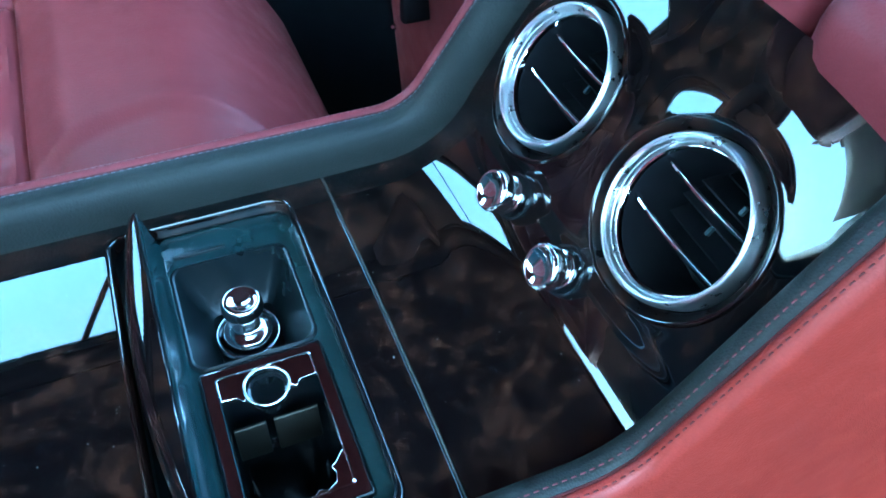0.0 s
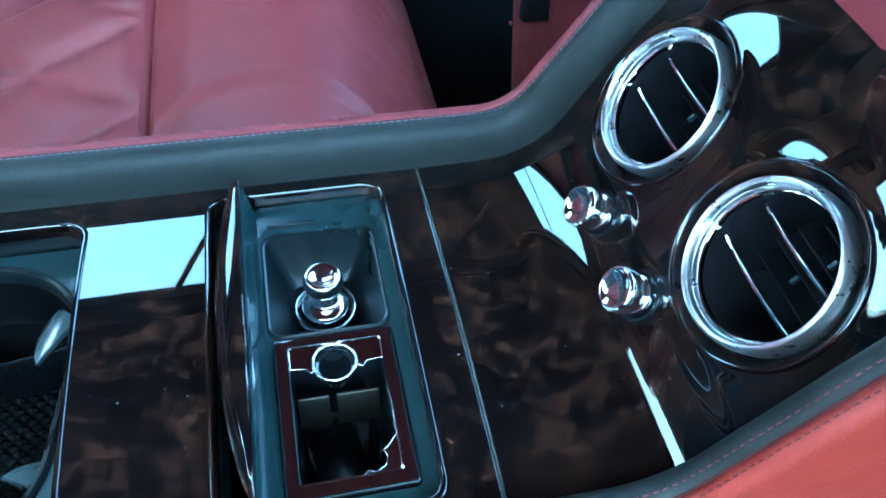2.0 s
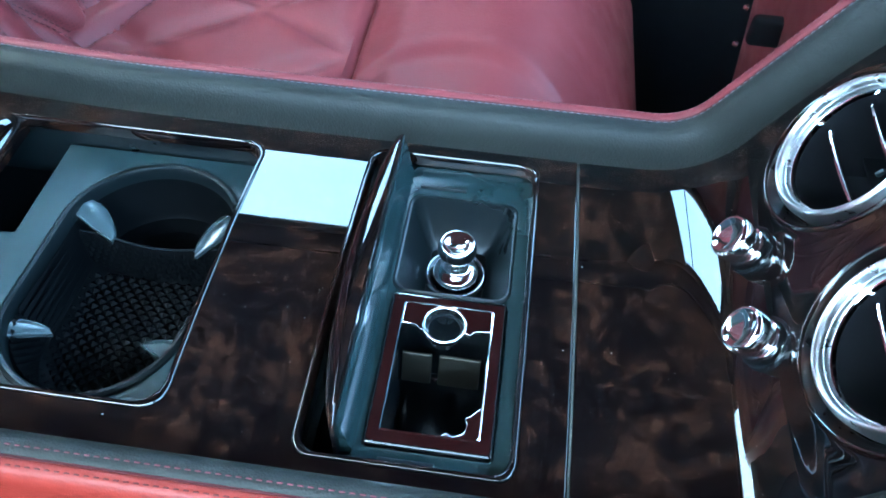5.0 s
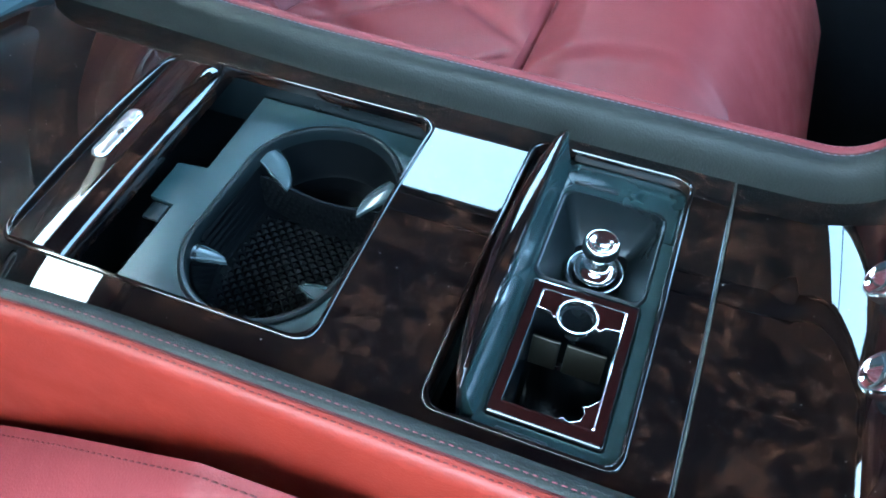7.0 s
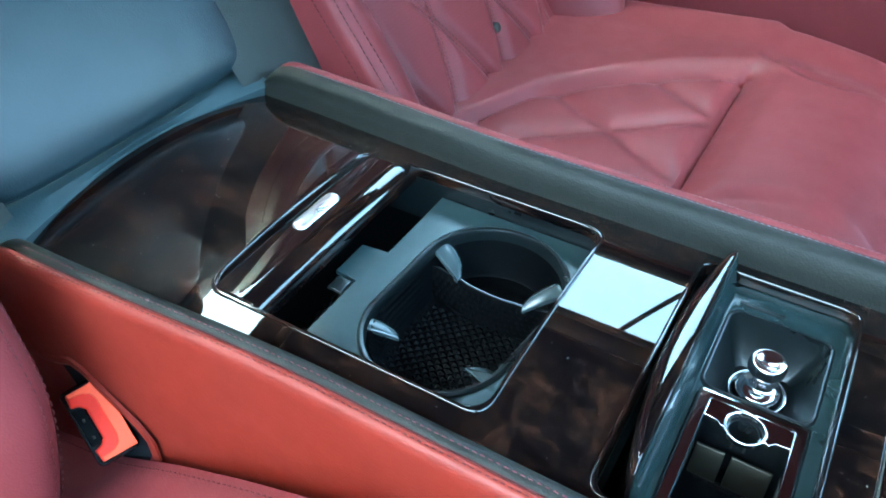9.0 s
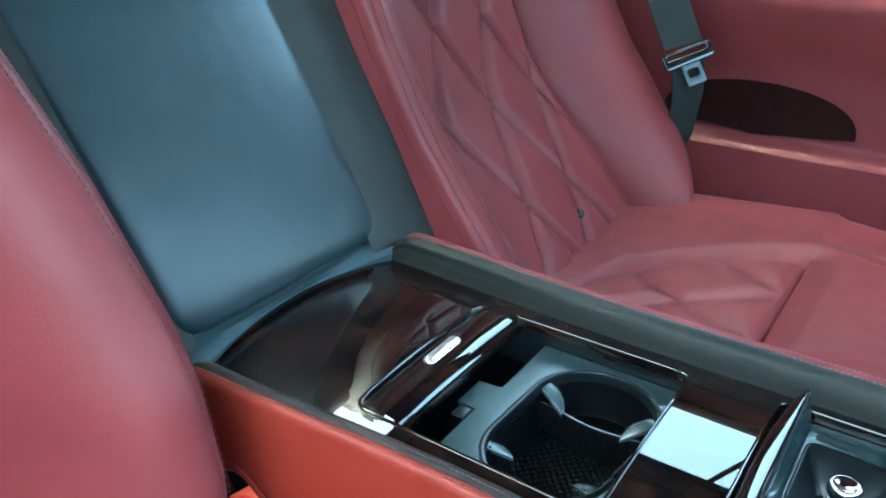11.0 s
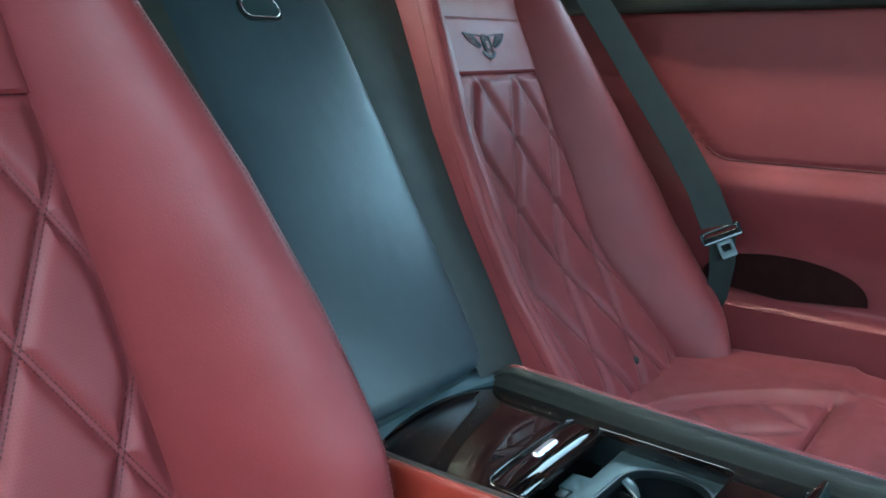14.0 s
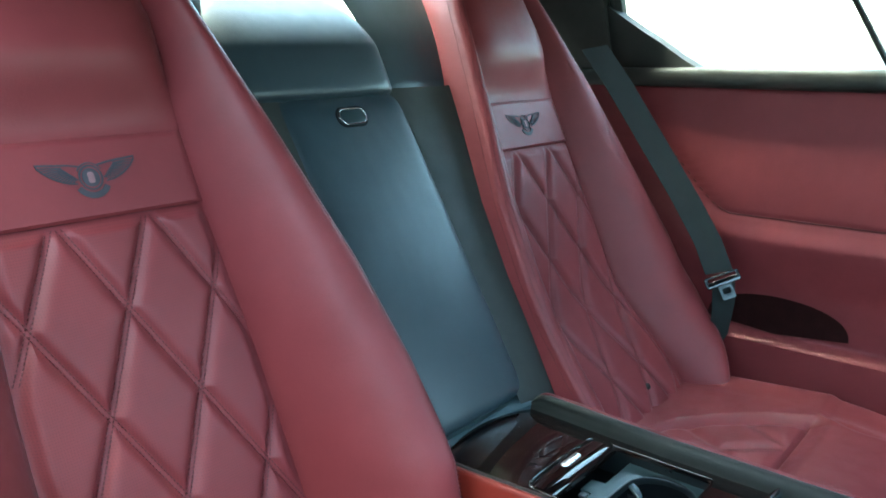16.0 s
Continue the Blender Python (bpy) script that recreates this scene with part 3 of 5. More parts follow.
for side in (1, -1):
    rings, seam, thread1, norm = [], [], [], []
    for i, s in enumerate(roll_s):
        k = ROLL_END[i] if i < 6 else 1.0
        sec = roll_section(s, k)
        rings.append([on_console(s, side * a, h) for a, h in sec[:1] + fine(sec[1:-2], 3) + sec[-2:]])
        a = top_line(s)[2]
        if i > 5:
            thread1.append(on_console(s, side * (sec[7][0] - (0.0012 if side < 0 else -0.0008)), 0.0186 if side < 0 else 0.0183))
            seam.append(on_console(s, side * (sec[8][0] + 0.0040), 0.0190))
            norm.append((-math.sin(a), 0, math.cos(a)))
    part("edge_roll", loft(rings), BLACK_LEATHER, CON, "padded black leather edge roll")
    # red side: rolls over the seam and drops to the seat
    rings = []
    for i, s in enumerate(roll_s):
        k = ROLL_END[i] if i < 6 else 1.0
        w = roll_section(s)[8][0] - 0.1012
        x0, z0, a = top_line(s)
        top = on_console(s, side * (0.1016 + w), 0.0150 * k)
        ring = [top] + [on_console(s, side * (v + w), h * k) for v, h in ((0.1020, 0.0174), (0.1030, 0.0186), (0.1046, 0.0190), (0.1064, 0.0186), (0.1082, 0.0168), (0.1092, 0.0140), (0.1096, 0.0105))]
        foot = ring[-1]
        for drop, out in ((0.02, 0.001), (0.05, 0.0018), (0.09, 0.003), (0.14, 0.006), (0.20, 0.012), (0.30, 0.030), (0.44, 0.060)):
            z = foot.z - drop - max(0, foot.z - 0.011)
            ring.append(Vector((foot.x, foot.y + side * (out + 0.004 * smoothstep(-0.05, -0.2, foot.x) * min(1, drop / 0.1)), z)))
        rings.append(ring)
    for dx in (0.04, 0.16, 0.36):
        rings.append([p + Vector((dx, 0, 0)) for p in ring])
    bm = loft(rings, close=False)
    part("side_panel", bm, RED_SMOOTH if side < 0 else RED, CON, "red leather side")
    part("stitching", stitches(thread1, 0.0023, 0.0011, 0.0006, norm, 0.0), THREAD_RED if side < 0 else THREAD_GREY, CON, "row of thread stitches", kind="stuff")
    part("stitching", stitches(seam, 0.0023, 0.0010, 0.0006, norm, 0.0), THREAD_DARK if side < 0 else THREAD_RED, CON, "row of thread stitches", kind="stuff")
    part("piping", tube([on_console(s, side * (roll_section(s)[8][0] + 0.0006), 0.0172) for s in roll_s[6:]], 0.0007, 6), THREAD_DARK, CON)

part("core", box_bm(-0.255, 0.17, CY - 0.085, CY + 0.085, -0.30, -0.085, 0.004), CARPET, CON)
part("core", box_bm(0.215, 0.30, CY - 0.085, CY + 0.085, -0.30, -0.02, 0.004), CARPET, CON)


# cup holder: dark well, grey insert, rubber ribs, spring tabs, sliding shutter
def well(name, rect, depth, mat, taper=0.002, floor=True, z0=-0.0055, label=""):
    x0, x1, y0, y1, r = rect
    o = 0.0012
    rings = []
    for z, t in ((z0, 0.0), (z0 - 0.003, 0.0006), (z0 - depth * 0.9, taper), (z0 - depth, taper + 0.003)):
        rings.append([(x, y, z) for x, y in rounded_rect(x0 - o + t, x1 + o - t, y0 - o + t, y1 + o - t, r)])
    bm = loft(rings, True, False)
    if floor:
        bm.verts.ensure_lookup_table()
        k = len(rings[0])
        bm.faces.new([bm.verts[3 * k + i] for i in range(k)])
    return part(name, bm, mat, CON, label)


well("cup_well", CUP, 0.078, TUB, label="dark cup-holder well")
CUPZ = -0.0165
c_far, r_far, c_near, r_near = Vector((-0.0440, -0.0495)), 0.0405, Vector((-0.0478, -0.0985)), 0.0384


def cup_outline(grow=0.0, n=72):
    """Hull of the two cup circles."""
    pts = []
    for i in range(n):
        a = 2 * math.pi * i / n
        d = Vector((math.cos(a), math.sin(a)))
        pts.append(max((c_far + d * (r_far + grow), c_near + d * (r_near + grow)), key=lambda p: p.dot(d)))
    return [(p.x, p.y) for p in pts]


y0, y1 = CUP[2] + 0.0008, CUP[3] - 0.0008
ins = [(0.0030, y0), (0.0030, y1), (-0.1035, y1), (-0.1035, -0.0600), (-0.1200, -0.0620), (-0.1200, -0.0870), (-0.1060, -0.0880), (-0.1060, y0)]
part_mesh("cup_insert", plate_mesh(ins[::-1], [cup_outline()], 0.003, 0.0004, Matrix.Translation((0, 0, CUPZ))), INSERT, CON, "grey satin cup-holder insert")
part("insert_rim", loft([[(x, y, CUPZ + z) for x, y in cup_outline(g)] for g, z in ((0.0030, -0.0002), (0.0026, 0.0012), (0.0012, 0.0020), (-0.0004, 0.0016), (-0.0012, 0.0002), (-0.0012, -0.006))],
                        True, False), TUB, CON, "raised dark rim")
part("cup_wall", loft([[(x, y, z) for x, y in cup_outline(g)] for g, z in ((-0.0010, CUPZ - 0.002), (-0.0022, CUPZ - 0.03), (-0.0040, -0.049), (-0.012, -0.0505))], True, False), RUBBER, CON)
part("insert_notch", box_bm(-0.1165, -0.1075, -0.1000, -0.0895, -0.0185, -0.0165, 0.0008), TUB, CON)


def rib_mat():
    """Raised diamond ribs of the rubber liner, on the wall and floor of the near cup."""
    bm = bmesh.new()
    out = cup_outline(-0.0030, 120)
    k = len(out)
    rows = 6
    for r in range(rows):
        for i in range(k):
            z = -0.021 - r * 0.0050 - (0.0025 if i % 2 else 0)
            (xa, ya), (xb, yb), (xm, ym) = out[i - 1], out[(i + 1) % k], out[i]
            c = Vector((xm, ym, z))
            if ym > -0.060:
                continue
            inw = (Vector((-0.048, -0.078, z)) - c).normalized() * 0.0012
            a, b = Vector((xa, ya, z)), Vector((xb, yb, z))
            u, d = c + Vector((0, 0, 0.0024)), c - Vector((0, 0, 0.0024))
            vs = [bm.verts.new(p) for p in (c.lerp(a, 0.9), u, c.lerp(b, 0.9), d, c + inw)]
            for f in ((0, 1, 4), (1, 2, 4), (2, 3, 4), (3, 0, 4)):
                bm.faces.new([vs[q] for q in f])
    step = 0.0058
    for i in range(-12, 12):
        for j in range(-14, 14):
            x, y = -0.048 + (i + (j % 2) / 2) * step, -0.090 + j * step / 2
            p = Vector((x, y))
            if ((p - c_near).length > r_near - 0.005 and not abs(p.x + 0.046) < 0.034) or p.y > -0.0535:
                continue
            vs = [bm.verts.new((x + a * step * 0.42, y + b * step * 0.42, -0.0500)) for a, b in ((-1, 0), (0, -1), (1, 0), (0, 1))] + [bm.verts.new((x, y, -0.0486))]
            for f in ((0, 1, 4), (1, 2, 4), (2, 3, 4), (3, 0, 4)):
                bm.faces.new([vs[q] for q in f])
    # strip behind the insert
    for i in range(7):
        for j in range(24):
            x, y = -0.1225 + (i + (j % 2) / 2) * 0.0040, -0.139 + j * 0.0036
            vs = [bm.verts.new((x + a * 0.0018, y + b * 0.0032, -0.0380)) for a, b in ((-1, 0), (0, -1), (1, 0), (0, 1))] + [bm.verts.new((x, y, -0.0366))]
            for f in ((0, 1, 4), (1, 2, 4), (2, 3, 4), (3, 0, 4)):
                bm.faces.new([vs[q] for q in f])
    part("rubber_ribs", bm, RUBBER, CON, "black rubber liner with diamond ribs", smooth=False, kind="stuff")


rib_mat()
part("well_floor", box_bm(-0.150, -0.100, y0, y1, -0.042, -0.038, 0.001), RUBBER, CON)
# ring of the far cup, lower than the insert
# low wavy partition between the far cup and the ribbed near cup


def partition():
    def y_of(x):
        return -0.0480 - 0.0028 * math.sin((x + 0.0640) / 0.044 * math.pi)
    rings, lip = [], []
    for i in range(31):
        x = -0.0845 + 0.077 * i / 30
        y = y_of(x)
        rings.append([(x, y - 0.0035, -0.0505), (x, y - 0.0012, -0.0300), (x, y - 0.0004, -0.0282), (x, y + 0.0006, -0.0282), (x, y + 0.0010, -0.0300), (x, y + 0.0010, -0.0505)])
        lip.append((x, y + 0.0001, -0.0281))
    part("cup_partition", loft(rings), RUBBER, CON, "low wavy partition between the cups")
    part("cup_lip", tube(lip, 0.0007, 6), GLOSS_BLACK, CON, "thin glossy lip")
    bm = bmesh.new()
    for r in range(5):
        for i in range(20):
            x = -0.083 + 0.0038 * (i + (r % 2) / 2)
            z = -0.0318 - 0.0036 * r
            y = y_of(x) - 0.0012 - 0.0023 * (-0.0300 - z) / 0.0205
            vs = [bm.verts.new(p) for p in ((x - 0.0018, y, z), (x, y, z + 0.0032), (x + 0.0018, y, z), (x, y, z - 0.0032), (x, y - 0.0010, z))]
            for f in ((0, 1, 4), (1, 2, 4), (2, 3, 4), (3, 0, 4)):
                bm.faces.new([vs[q] for q in f])
    part("partition_ribs", bm, RUBBER, CON, "raised diamond ribs", smooth=False, kind="stuff")


partition()
part("far_cup_floor", loft([[(x, max(y, -0.0475), z) for x, y in cup_outline(-0.0035)] for z in (-0.060, -0.058)]), VOID, CON)


def spring_tab(at, ang, flip):
    """Crescent fin that grips a cup: broad at the wall, one edge straight, one bowed, dipping to a point."""
    m = Matrix.Translation(at) @ Matrix.Rotation(ang, 4, "Z") @ Matrix.Diagonal((1, flip, 1, 1))
    rings = []
    for k in range(17):
        t = k / 16
        x = 0.0225 * t - 0.003
        lo, hi = -0.0018 * (1 - t), 0.0125 * math.sqrt(1 - t * t) * (1 - 0.25 * t) + 0.0002
        z = -0.0075 * t ** 1.5
        mid = lo + (hi - lo) * 0.45
        rings.append([m @ Vector(p) for p in ((x, lo, z - 0.0030), (x, lo, z - 0.0006), (x, lo + 0.0005, z), (x, mid, z + 0.0012 * (1 - t)), (x, lo + (hi - lo) * 0.8, z - 0.0010 * (1 - t)),
                                              (x, hi, z - 0.0040 * (1 - t) - 0.0006), (x, hi + 0.0001, z - 0.0085 * (1 - t) - 0.0014))])
    part("spring_tab", loft(rings), TAB, CON, "glossy grey spring tab")


for at, ang, flip in (((-0.0815, -0.0420, -0.0190), radians(-27), 1), ((-0.0085, -0.0400, -0.0190), radians(224), -1), ((-0.0865, -0.1120, -0.0190), radians(24), 1), ((-0.0120, -0.1130, -0.0190), radians(153), -1)):
    spring_tab(Vector(at), ang, flip)


def shutter():
    x0, x1 = -0.1572, -0.1225
    rings = []
    for i in range(49):
        t = i / 48
        x = x0 + (x1 - x0) * t
        z = -0.0042 + 0.0052 * (1 - abs(2 * t - 1) ** 6) + 0.0008 * (1 - (2 * t - 1) ** 2)
        ys = [y0 + 0.001 + (y1 - y0 - 0.002) * k / 16 for k in range(17)]
        rings.append([(x, y0, z - 0.006), (x, y0, z - 0.0008)] + [(x, y, z + crown(y - CY) * 0.5) for y in ys] + [(x, y1, z - 0.0008), (x, y1, z - 0.006)])
    sh = part("shutter", loft(rings), BURR, CON, "sliding burr walnut shutter, pushed back")
    bm = loft([[(x, y, z) for x, y in rounded_rect(-0.1440 - w, -0.1440 + w, -0.0700 - 0.0135 - w, -0.0700 + 0.0135 + w, w * 0.99, 8)] for w, z in
               ((0.0050, 0.0), (0.0049, 0.0028), (0.0044, 0.0042), (0.0034, 0.0050), (0.0018, 0.0054))])
    part("push_button", bm, SATIN, sh, "oval bright metal button")


shutter()

# small bin: dark frame, open lid, basin for the lighter, ashtray
well("bin_well", BIN, 0.014, TUB, floor=False, label="dark bin surround")
basin = (0.0755, 0.1245, -0.0715, -0.0160, 0.006)
tray = (0.0760, 0.1250, -0.1440, -0.0740, 0.002)
inner = (BIN[0] + 0.020, BIN[1] - 0.001, BIN[2] + 0.001, BIN[3] - 0.001, 0.006)
part_mesh("bin_frame", plate_mesh(rounded_rect(*inner), [rounded_rect(*basin), rounded_rect(*tray)], 0.004, 0.0006, Matrix.Translation((0, 0, -0.0075))), BINP, CON,
          "black plastic frame")
part("frame_clip", box_bm(0.078, 0.100, -0.0105, -0.0085, -0.0078, -0.0060, 0.0005), TUB, CON)
part("frame_clip", box_bm(0.083, 0.104, -0.1500, -0.1480, -0.0078, -0.0060, 0.0005), TUB, CON)


def basin_bm(rect, z0, depth, taper):
    x0, x1, a, b, r = rect
    rings = [[(x, y, z) for x, y in rounded_rect(x0 + t, x1 - t, a + t, b - t, max(r - t * 0.2, 0.001))] for z, t in
             ((z0 + 0.0003, -0.0012), (z0 + 0.0010, -0.0002), (z0 + 0.0006, 0.0006), (z0 - depth * 0.2, 0.0016), (z0 - depth * 0.85, taper), (z0 - depth, taper + 0.003))]
    bm = loft(rings, True, False)
    bm.verts.ensure_lookup_table()
    k = len(rings[0])
    bm.faces.new([bm.verts[(len(rings) - 1) * k + i] for i in range(k)])
    return bm


part("lighter_basin", basin_bm(basin, -0.0075, 0.024, 0.008), TUB, CON, "black tapered basin round the lighter")


def lid():
    """Veneered lid standing open on its hinge: rounded burr edge, plastic lining."""
    ya, yb = CY - 0.0745, CY + 0.0755
    sec_wood = [(0.0572, -0.012), (0.0568, 0.006), (0.0570, 0.0135), (0.0576, 0.0156), (0.0590, 0.0170), (0.0612, 0.0180), (0.0640, 0.0187), (0.0664, 0.0191), (0.0676, 0.0189), (0.0682, 0.0180), (0.0682, -0.012)]
    rings = []
    for i in range(31):
        t = i / 30
        y = ya + (yb - ya) * t
        e = min(1.0, math.sqrt(max(0.0, 1 - max(0.0, (abs(2 * t - 1) - 0.93) / 0.07) ** 2)) + 0.02)
        rings.append([(0.0684 + (x - 0.0684) * (0.14 + 0.86 * max(0.0, 1 - (2 * t - 1) ** 2) ** 0.75), y, -0.012 + (z + 0.012) * (0.88 + 0.12 * e)) for x, z in sec_wood])
    ld = part("lid", loft(rings), BURR, CON, "burr walnut lid standing open")
    rings = []
    for i in range(31):
        t = i / 30
        y = ya + 0.002 + (yb - ya - 0.004) * t
        rings.append([(x, y, z) for x, z in ((0.0684, 0.0140), (0.0690, 0.0135), (0.0700, 0.0110), (0.0715, 0.0020), (0.0735, -0.0065), (0.0735, -0.0090), (0.0684, -0.0090))])
    part("lid_lining", loft(rings), BINP, ld, "satin black plastic lining")
    part("hinge_strip", tube([(0.0684, ya + 0.001, 0.0150), (0.0684, yb - 0.001, 0.0150)], 0.0004, 6), TUB, ld)


lid()

LIGHTER = thing("cigarette_lighter", (0.1000, -0.0400, -0.0300), "chrome cigarette lighter pushed into its socket", "lighter")
lc = (0.0998, -0.0440, -0.0310)
part("socket", revolve([(0.0, 0.0), (0.0128, 0.0), (0.0126, 0.0030), (0.0118, 0.0034), (0.0108, 0.0010)], lc, (0, 0, 1), 48), GLOSS_BLACK, LIGHTER, "black socket")
part("socket_ring", revolve(fine([(0.0141, 0.0), (0.0142, 0.0030), (0.0137, 0.0042), (0.0130, 0.0042), (0.0126, 0.0030)], 3), lc, (0, 0, 1), 56), CHROME, LIGHTER, "thin chrome ring")
part("collar", revolve(fine([(0.0104, 0.0008), (0.0106, 0.0050), (0.0098, 0.0068), (0.0080, 0.0078), (0.0052, 0.0090), (0.0044, 0.0110), (0.0044, 0.0150), (0.0056, 0.0172)]), lc, (0, 0, 1), 48), BRIGHT, LIGHTER)
part("knob", revolve(fine([(0.0056, 0.0172), (0.0070, 0.0180), (0.0084, 0.0200), (0.0088, 0.0225), (0.0084, 0.0250), (0.0074, 0.0264), (0.0058, 0.0263), (0.0030, 0.0250), (0.0, 0.0245)]), lc, (0, 0, 1), 48), BRIGHT, LIGHTER,
     "domed chrome knob")


def ashtray():
    """Lift-out tray: mirror bezel with a finger ring plate, a notch in one corner and a deep black bin."""
    e = thing("ashtray", (0.1005, -0.109, -0.045), "lift-out ashtray with a mirror-bright bezel, open and empty", "ashtray")
    x0, x1, ya, yb = 0.0770, 0.1240, -0.1430, -0.0745
    ix0, ix1, iya, iyb = x0 + 0.0052, x1 - 0.0052, ya + 0.0055, yb - 0.0045
    rx, ry, rr = 0.0998, -0.0885, 0.0088
    hole = [(ix0, iya), (ix1 - 0.0145, iya), (ix1 - 0.0125, iya + 0.0020), (ix1 - 0.0095, iya + 0.0008), (ix1 - 0.0060, iya + 0.0026), (ix1 - 0.0048, iya + 0.0060), (ix1 - 0.0062, iya + 0.0088),
            (ix1 - 0.0040, iya + 0.0100), (ix1, iya + 0.0145), (ix1, iyb - 0.0100), (ix1 - 0.0060, iyb - 0.0105), (ix1 - 0.0080, iyb - 0.0130)]
    for i in range(13):
        a = radians(-15 - 150 * i / 12)
        hole.append((rx + rr * math.cos(a), ry + rr * math.sin(a)))
    hole += [(ix0 + 0.0080, iyb - 0.0130), (ix0 + 0.0060, iyb - 0.0105), (ix0, iyb - 0.0100)]
    eye = [(rx + 0.0077 * math.cos(2 * math.pi * i / 40), ry + 0.0077 * math.sin(2 * math.pi * i / 40)) for i in range(40)]
    part_mesh("bezel", plate_mesh(rounded_rect(x0, x1, ya, yb, 0.0012), [hole, eye], 0.0024, 0.0005, Matrix.Translation((0, 0, -0.0052))), DARK_CHROME, e, "mirror-bright bezel")
    part("finger_ring", revolve(fine([(0.0091, -0.001), (0.0091, 0.0005), (0.0086, 0.0011), (0.0080, 0.0008), (0.0077, -0.0006)], 3), (rx, ry, -0.0052), (0, 0, 1), 56), CHROME, e,
         "chrome finger ring")
    part("finger_hole", revolve([(0.0078, -0.0004), (0.0076, -0.0022), (0.0066, -0.0026), (0.0062, -0.0040), (0.0061, -0.0090)], (rx, ry, -0.0052), (0, 0, 1), 48), GLOSS_BLACK, e)
    part("outer_rim", loft([[(x, y, z) for x, y in rounded_rect(x0 - g, x1 + g, ya - g, yb + g, 0.0016)] for g, z in ((0.0004, -0.010), (0.0005, -0.0054), (0.0000, -0.0050), (-0.0005, -0.0051))], True, False), GLOSS_BLACK, e)
    part("inner_rim", loft([[(x, y, z) for x, y in rounded_rect(ix0 - g, ix1 + g, iya - g, iyb + g, 0.0014)] for g, z in ((0.0006, -0.0051), (0.0, -0.0048), (-0.0004, -0.0056), (-0.0004, -0.009))], True, False), CHROME, e)
    rings = [[(x, y, z) for x, y in rounded_rect(ix0 - 0.0004 + t, ix1 + 0.0004 - t, iya - 0.0004 + t, iyb + 0.0004 - t, 0.003)] for z, t in ((-0.0068, 0), (-0.04, 0.001), (-0.058, 0.002), (-0.060, 0.005))]
    bm = loft(rings, True, False)
    bm.verts.ensure_lookup_table()
    bm.faces.new([bm.verts[3 * len(rings[0]) + i] for i in range(len(rings[0]))])
    part("bin", bm, GLOSS_BLACK, e, "gloss black bin")
    for a, b in ((0.0835, 0.0960), (0.0990, 0.1165)):
        part("snuffer_plate", box_bm(a, b, -0.0008, 0.0008, -0.0085, 0.0085, 0.0006, m=Matrix.Translation((0, -0.0975, -0.0255)) @ Matrix.Rotation(radians(-14), 4, "X")), DULL, e, "dull steel snuffer plate")


ashtray()

# air vents and their pull knobs on the sloped panel
PN = PANEL.to_3x3() @ Vector((0, 0, 1))


DISH = [(0.0422, -0.0022), (0.0414, -0.0006), (0.0407, 0.0008), (0.0399, 0.0015), (0.0390, 0.0015), (0.0380, 0.0009), (0.0368, 0.0000), (0.0357, -0.0008), (0.0350, -0.0024), (0.0347, -0.0060)]


def scaled(profile):
    return [(VENT_R * r, h) for r, h in profile]


def vent(s):
    c = PANEL @ Vector((VENT_U, s * VENT_V, 0.0018))
    e = thing("air_vent", c, "round air vent with a polished metal bezel and two bright bars", "air vent", "console vents")
    rings = []
    for r, lip in [(VENT_R * r, lip) for r, lip in fine(DISH, 3)]:
        ring = []
        for i in range(96):
            a = 2 * math.pi * i / 96
            u, v = VENT_U + r * math.cos(a), s * VENT_V + r * math.sin(a)
            w = smoothstep(0.0405 * VENT_R, 0.0345 * VENT_R, r)
            ring.append(PANEL @ Vector((u, v, panel_height(u, v) * (1 - w) + 0.0024 * w + lip)))
        rings.append(ring)
    part("dish", loft(rings, True, False), BURR, e, "glossy dark lacquered lip")
    part("bezel", revolve(scaled(fine([(0.0344, -0.004), (0.0345, 0.0006), (0.0343, 0.0032), (0.0337, 0.0054), (0.0328, 0.0067), (0.0319, 0.0069), (0.0311, 0.0060), (0.0307, 0.0046), (0.0305, 0.0034), (0.0302, 0.0032), (0.0300, 0.0020), (0.0299, 0.0004)], 4)), c, PN, 128), SATIN, e,
         "turned polished metal bezel")
    part("inner_ring", revolve(scaled([(0.0308, -0.0008), (0.0298, 0.0003), (0.0294, 0.0010), (0.0289, 0.0006), (0.0288, -0.0016)]), c, PN, 96), CHROME, e)
    part("barrel", revolve(scaled([(0.0288, -0.0012), (0.0287, -0.020), (0.0270, -0.040), (0.0, -0.041)]), c, PN, 64), VOID, e)
    for k in (-0.0090, 0.0090):
        h = math.sqrt((0.0290 * VENT_R) ** 2 - k * k)
        pts = []
        for i in range(19):
            t = -1 + 2 * i / 18
            pts.append(PANEL @ Vector((VENT_U + k + 0.0012, s * VENT_V + t * h, 0.0040 * (1 - t * t) - 0.0034)))
        part("bar", tube(pts, 0.0011, 10, 1.5, PN), CHROME, e, "slim bright bar")
    for k in range(-2, 3):
        h = math.sqrt((0.0268 * VENT_R) ** 2 - (k * 0.0086 + 0.002) ** 2)
        bm = box_bm(-0.0055, 0.0055, -h, h, -0.0005, 0.0005, 0.0002, m=PANEL @ Matrix.Translation((VENT_U + k * 0.0086 + 0.002, s * VENT_V, -0.030)) @ Matrix.Rotation(radians(55), 4, "Y"))
        part("slat", bm, VOID, e)
    for du, dv in ((0.001, -0.003), (0.0145, -0.007)):
        part("slider_tab", box_bm(-0.0018, 0.0018, -0.0008, 0.0008, -0.001, 0.0010, 0.0003, m=PANEL @ Matrix.Translation((VENT_U + du, s * VENT_V + dv, -0.012))), INSERT, e)


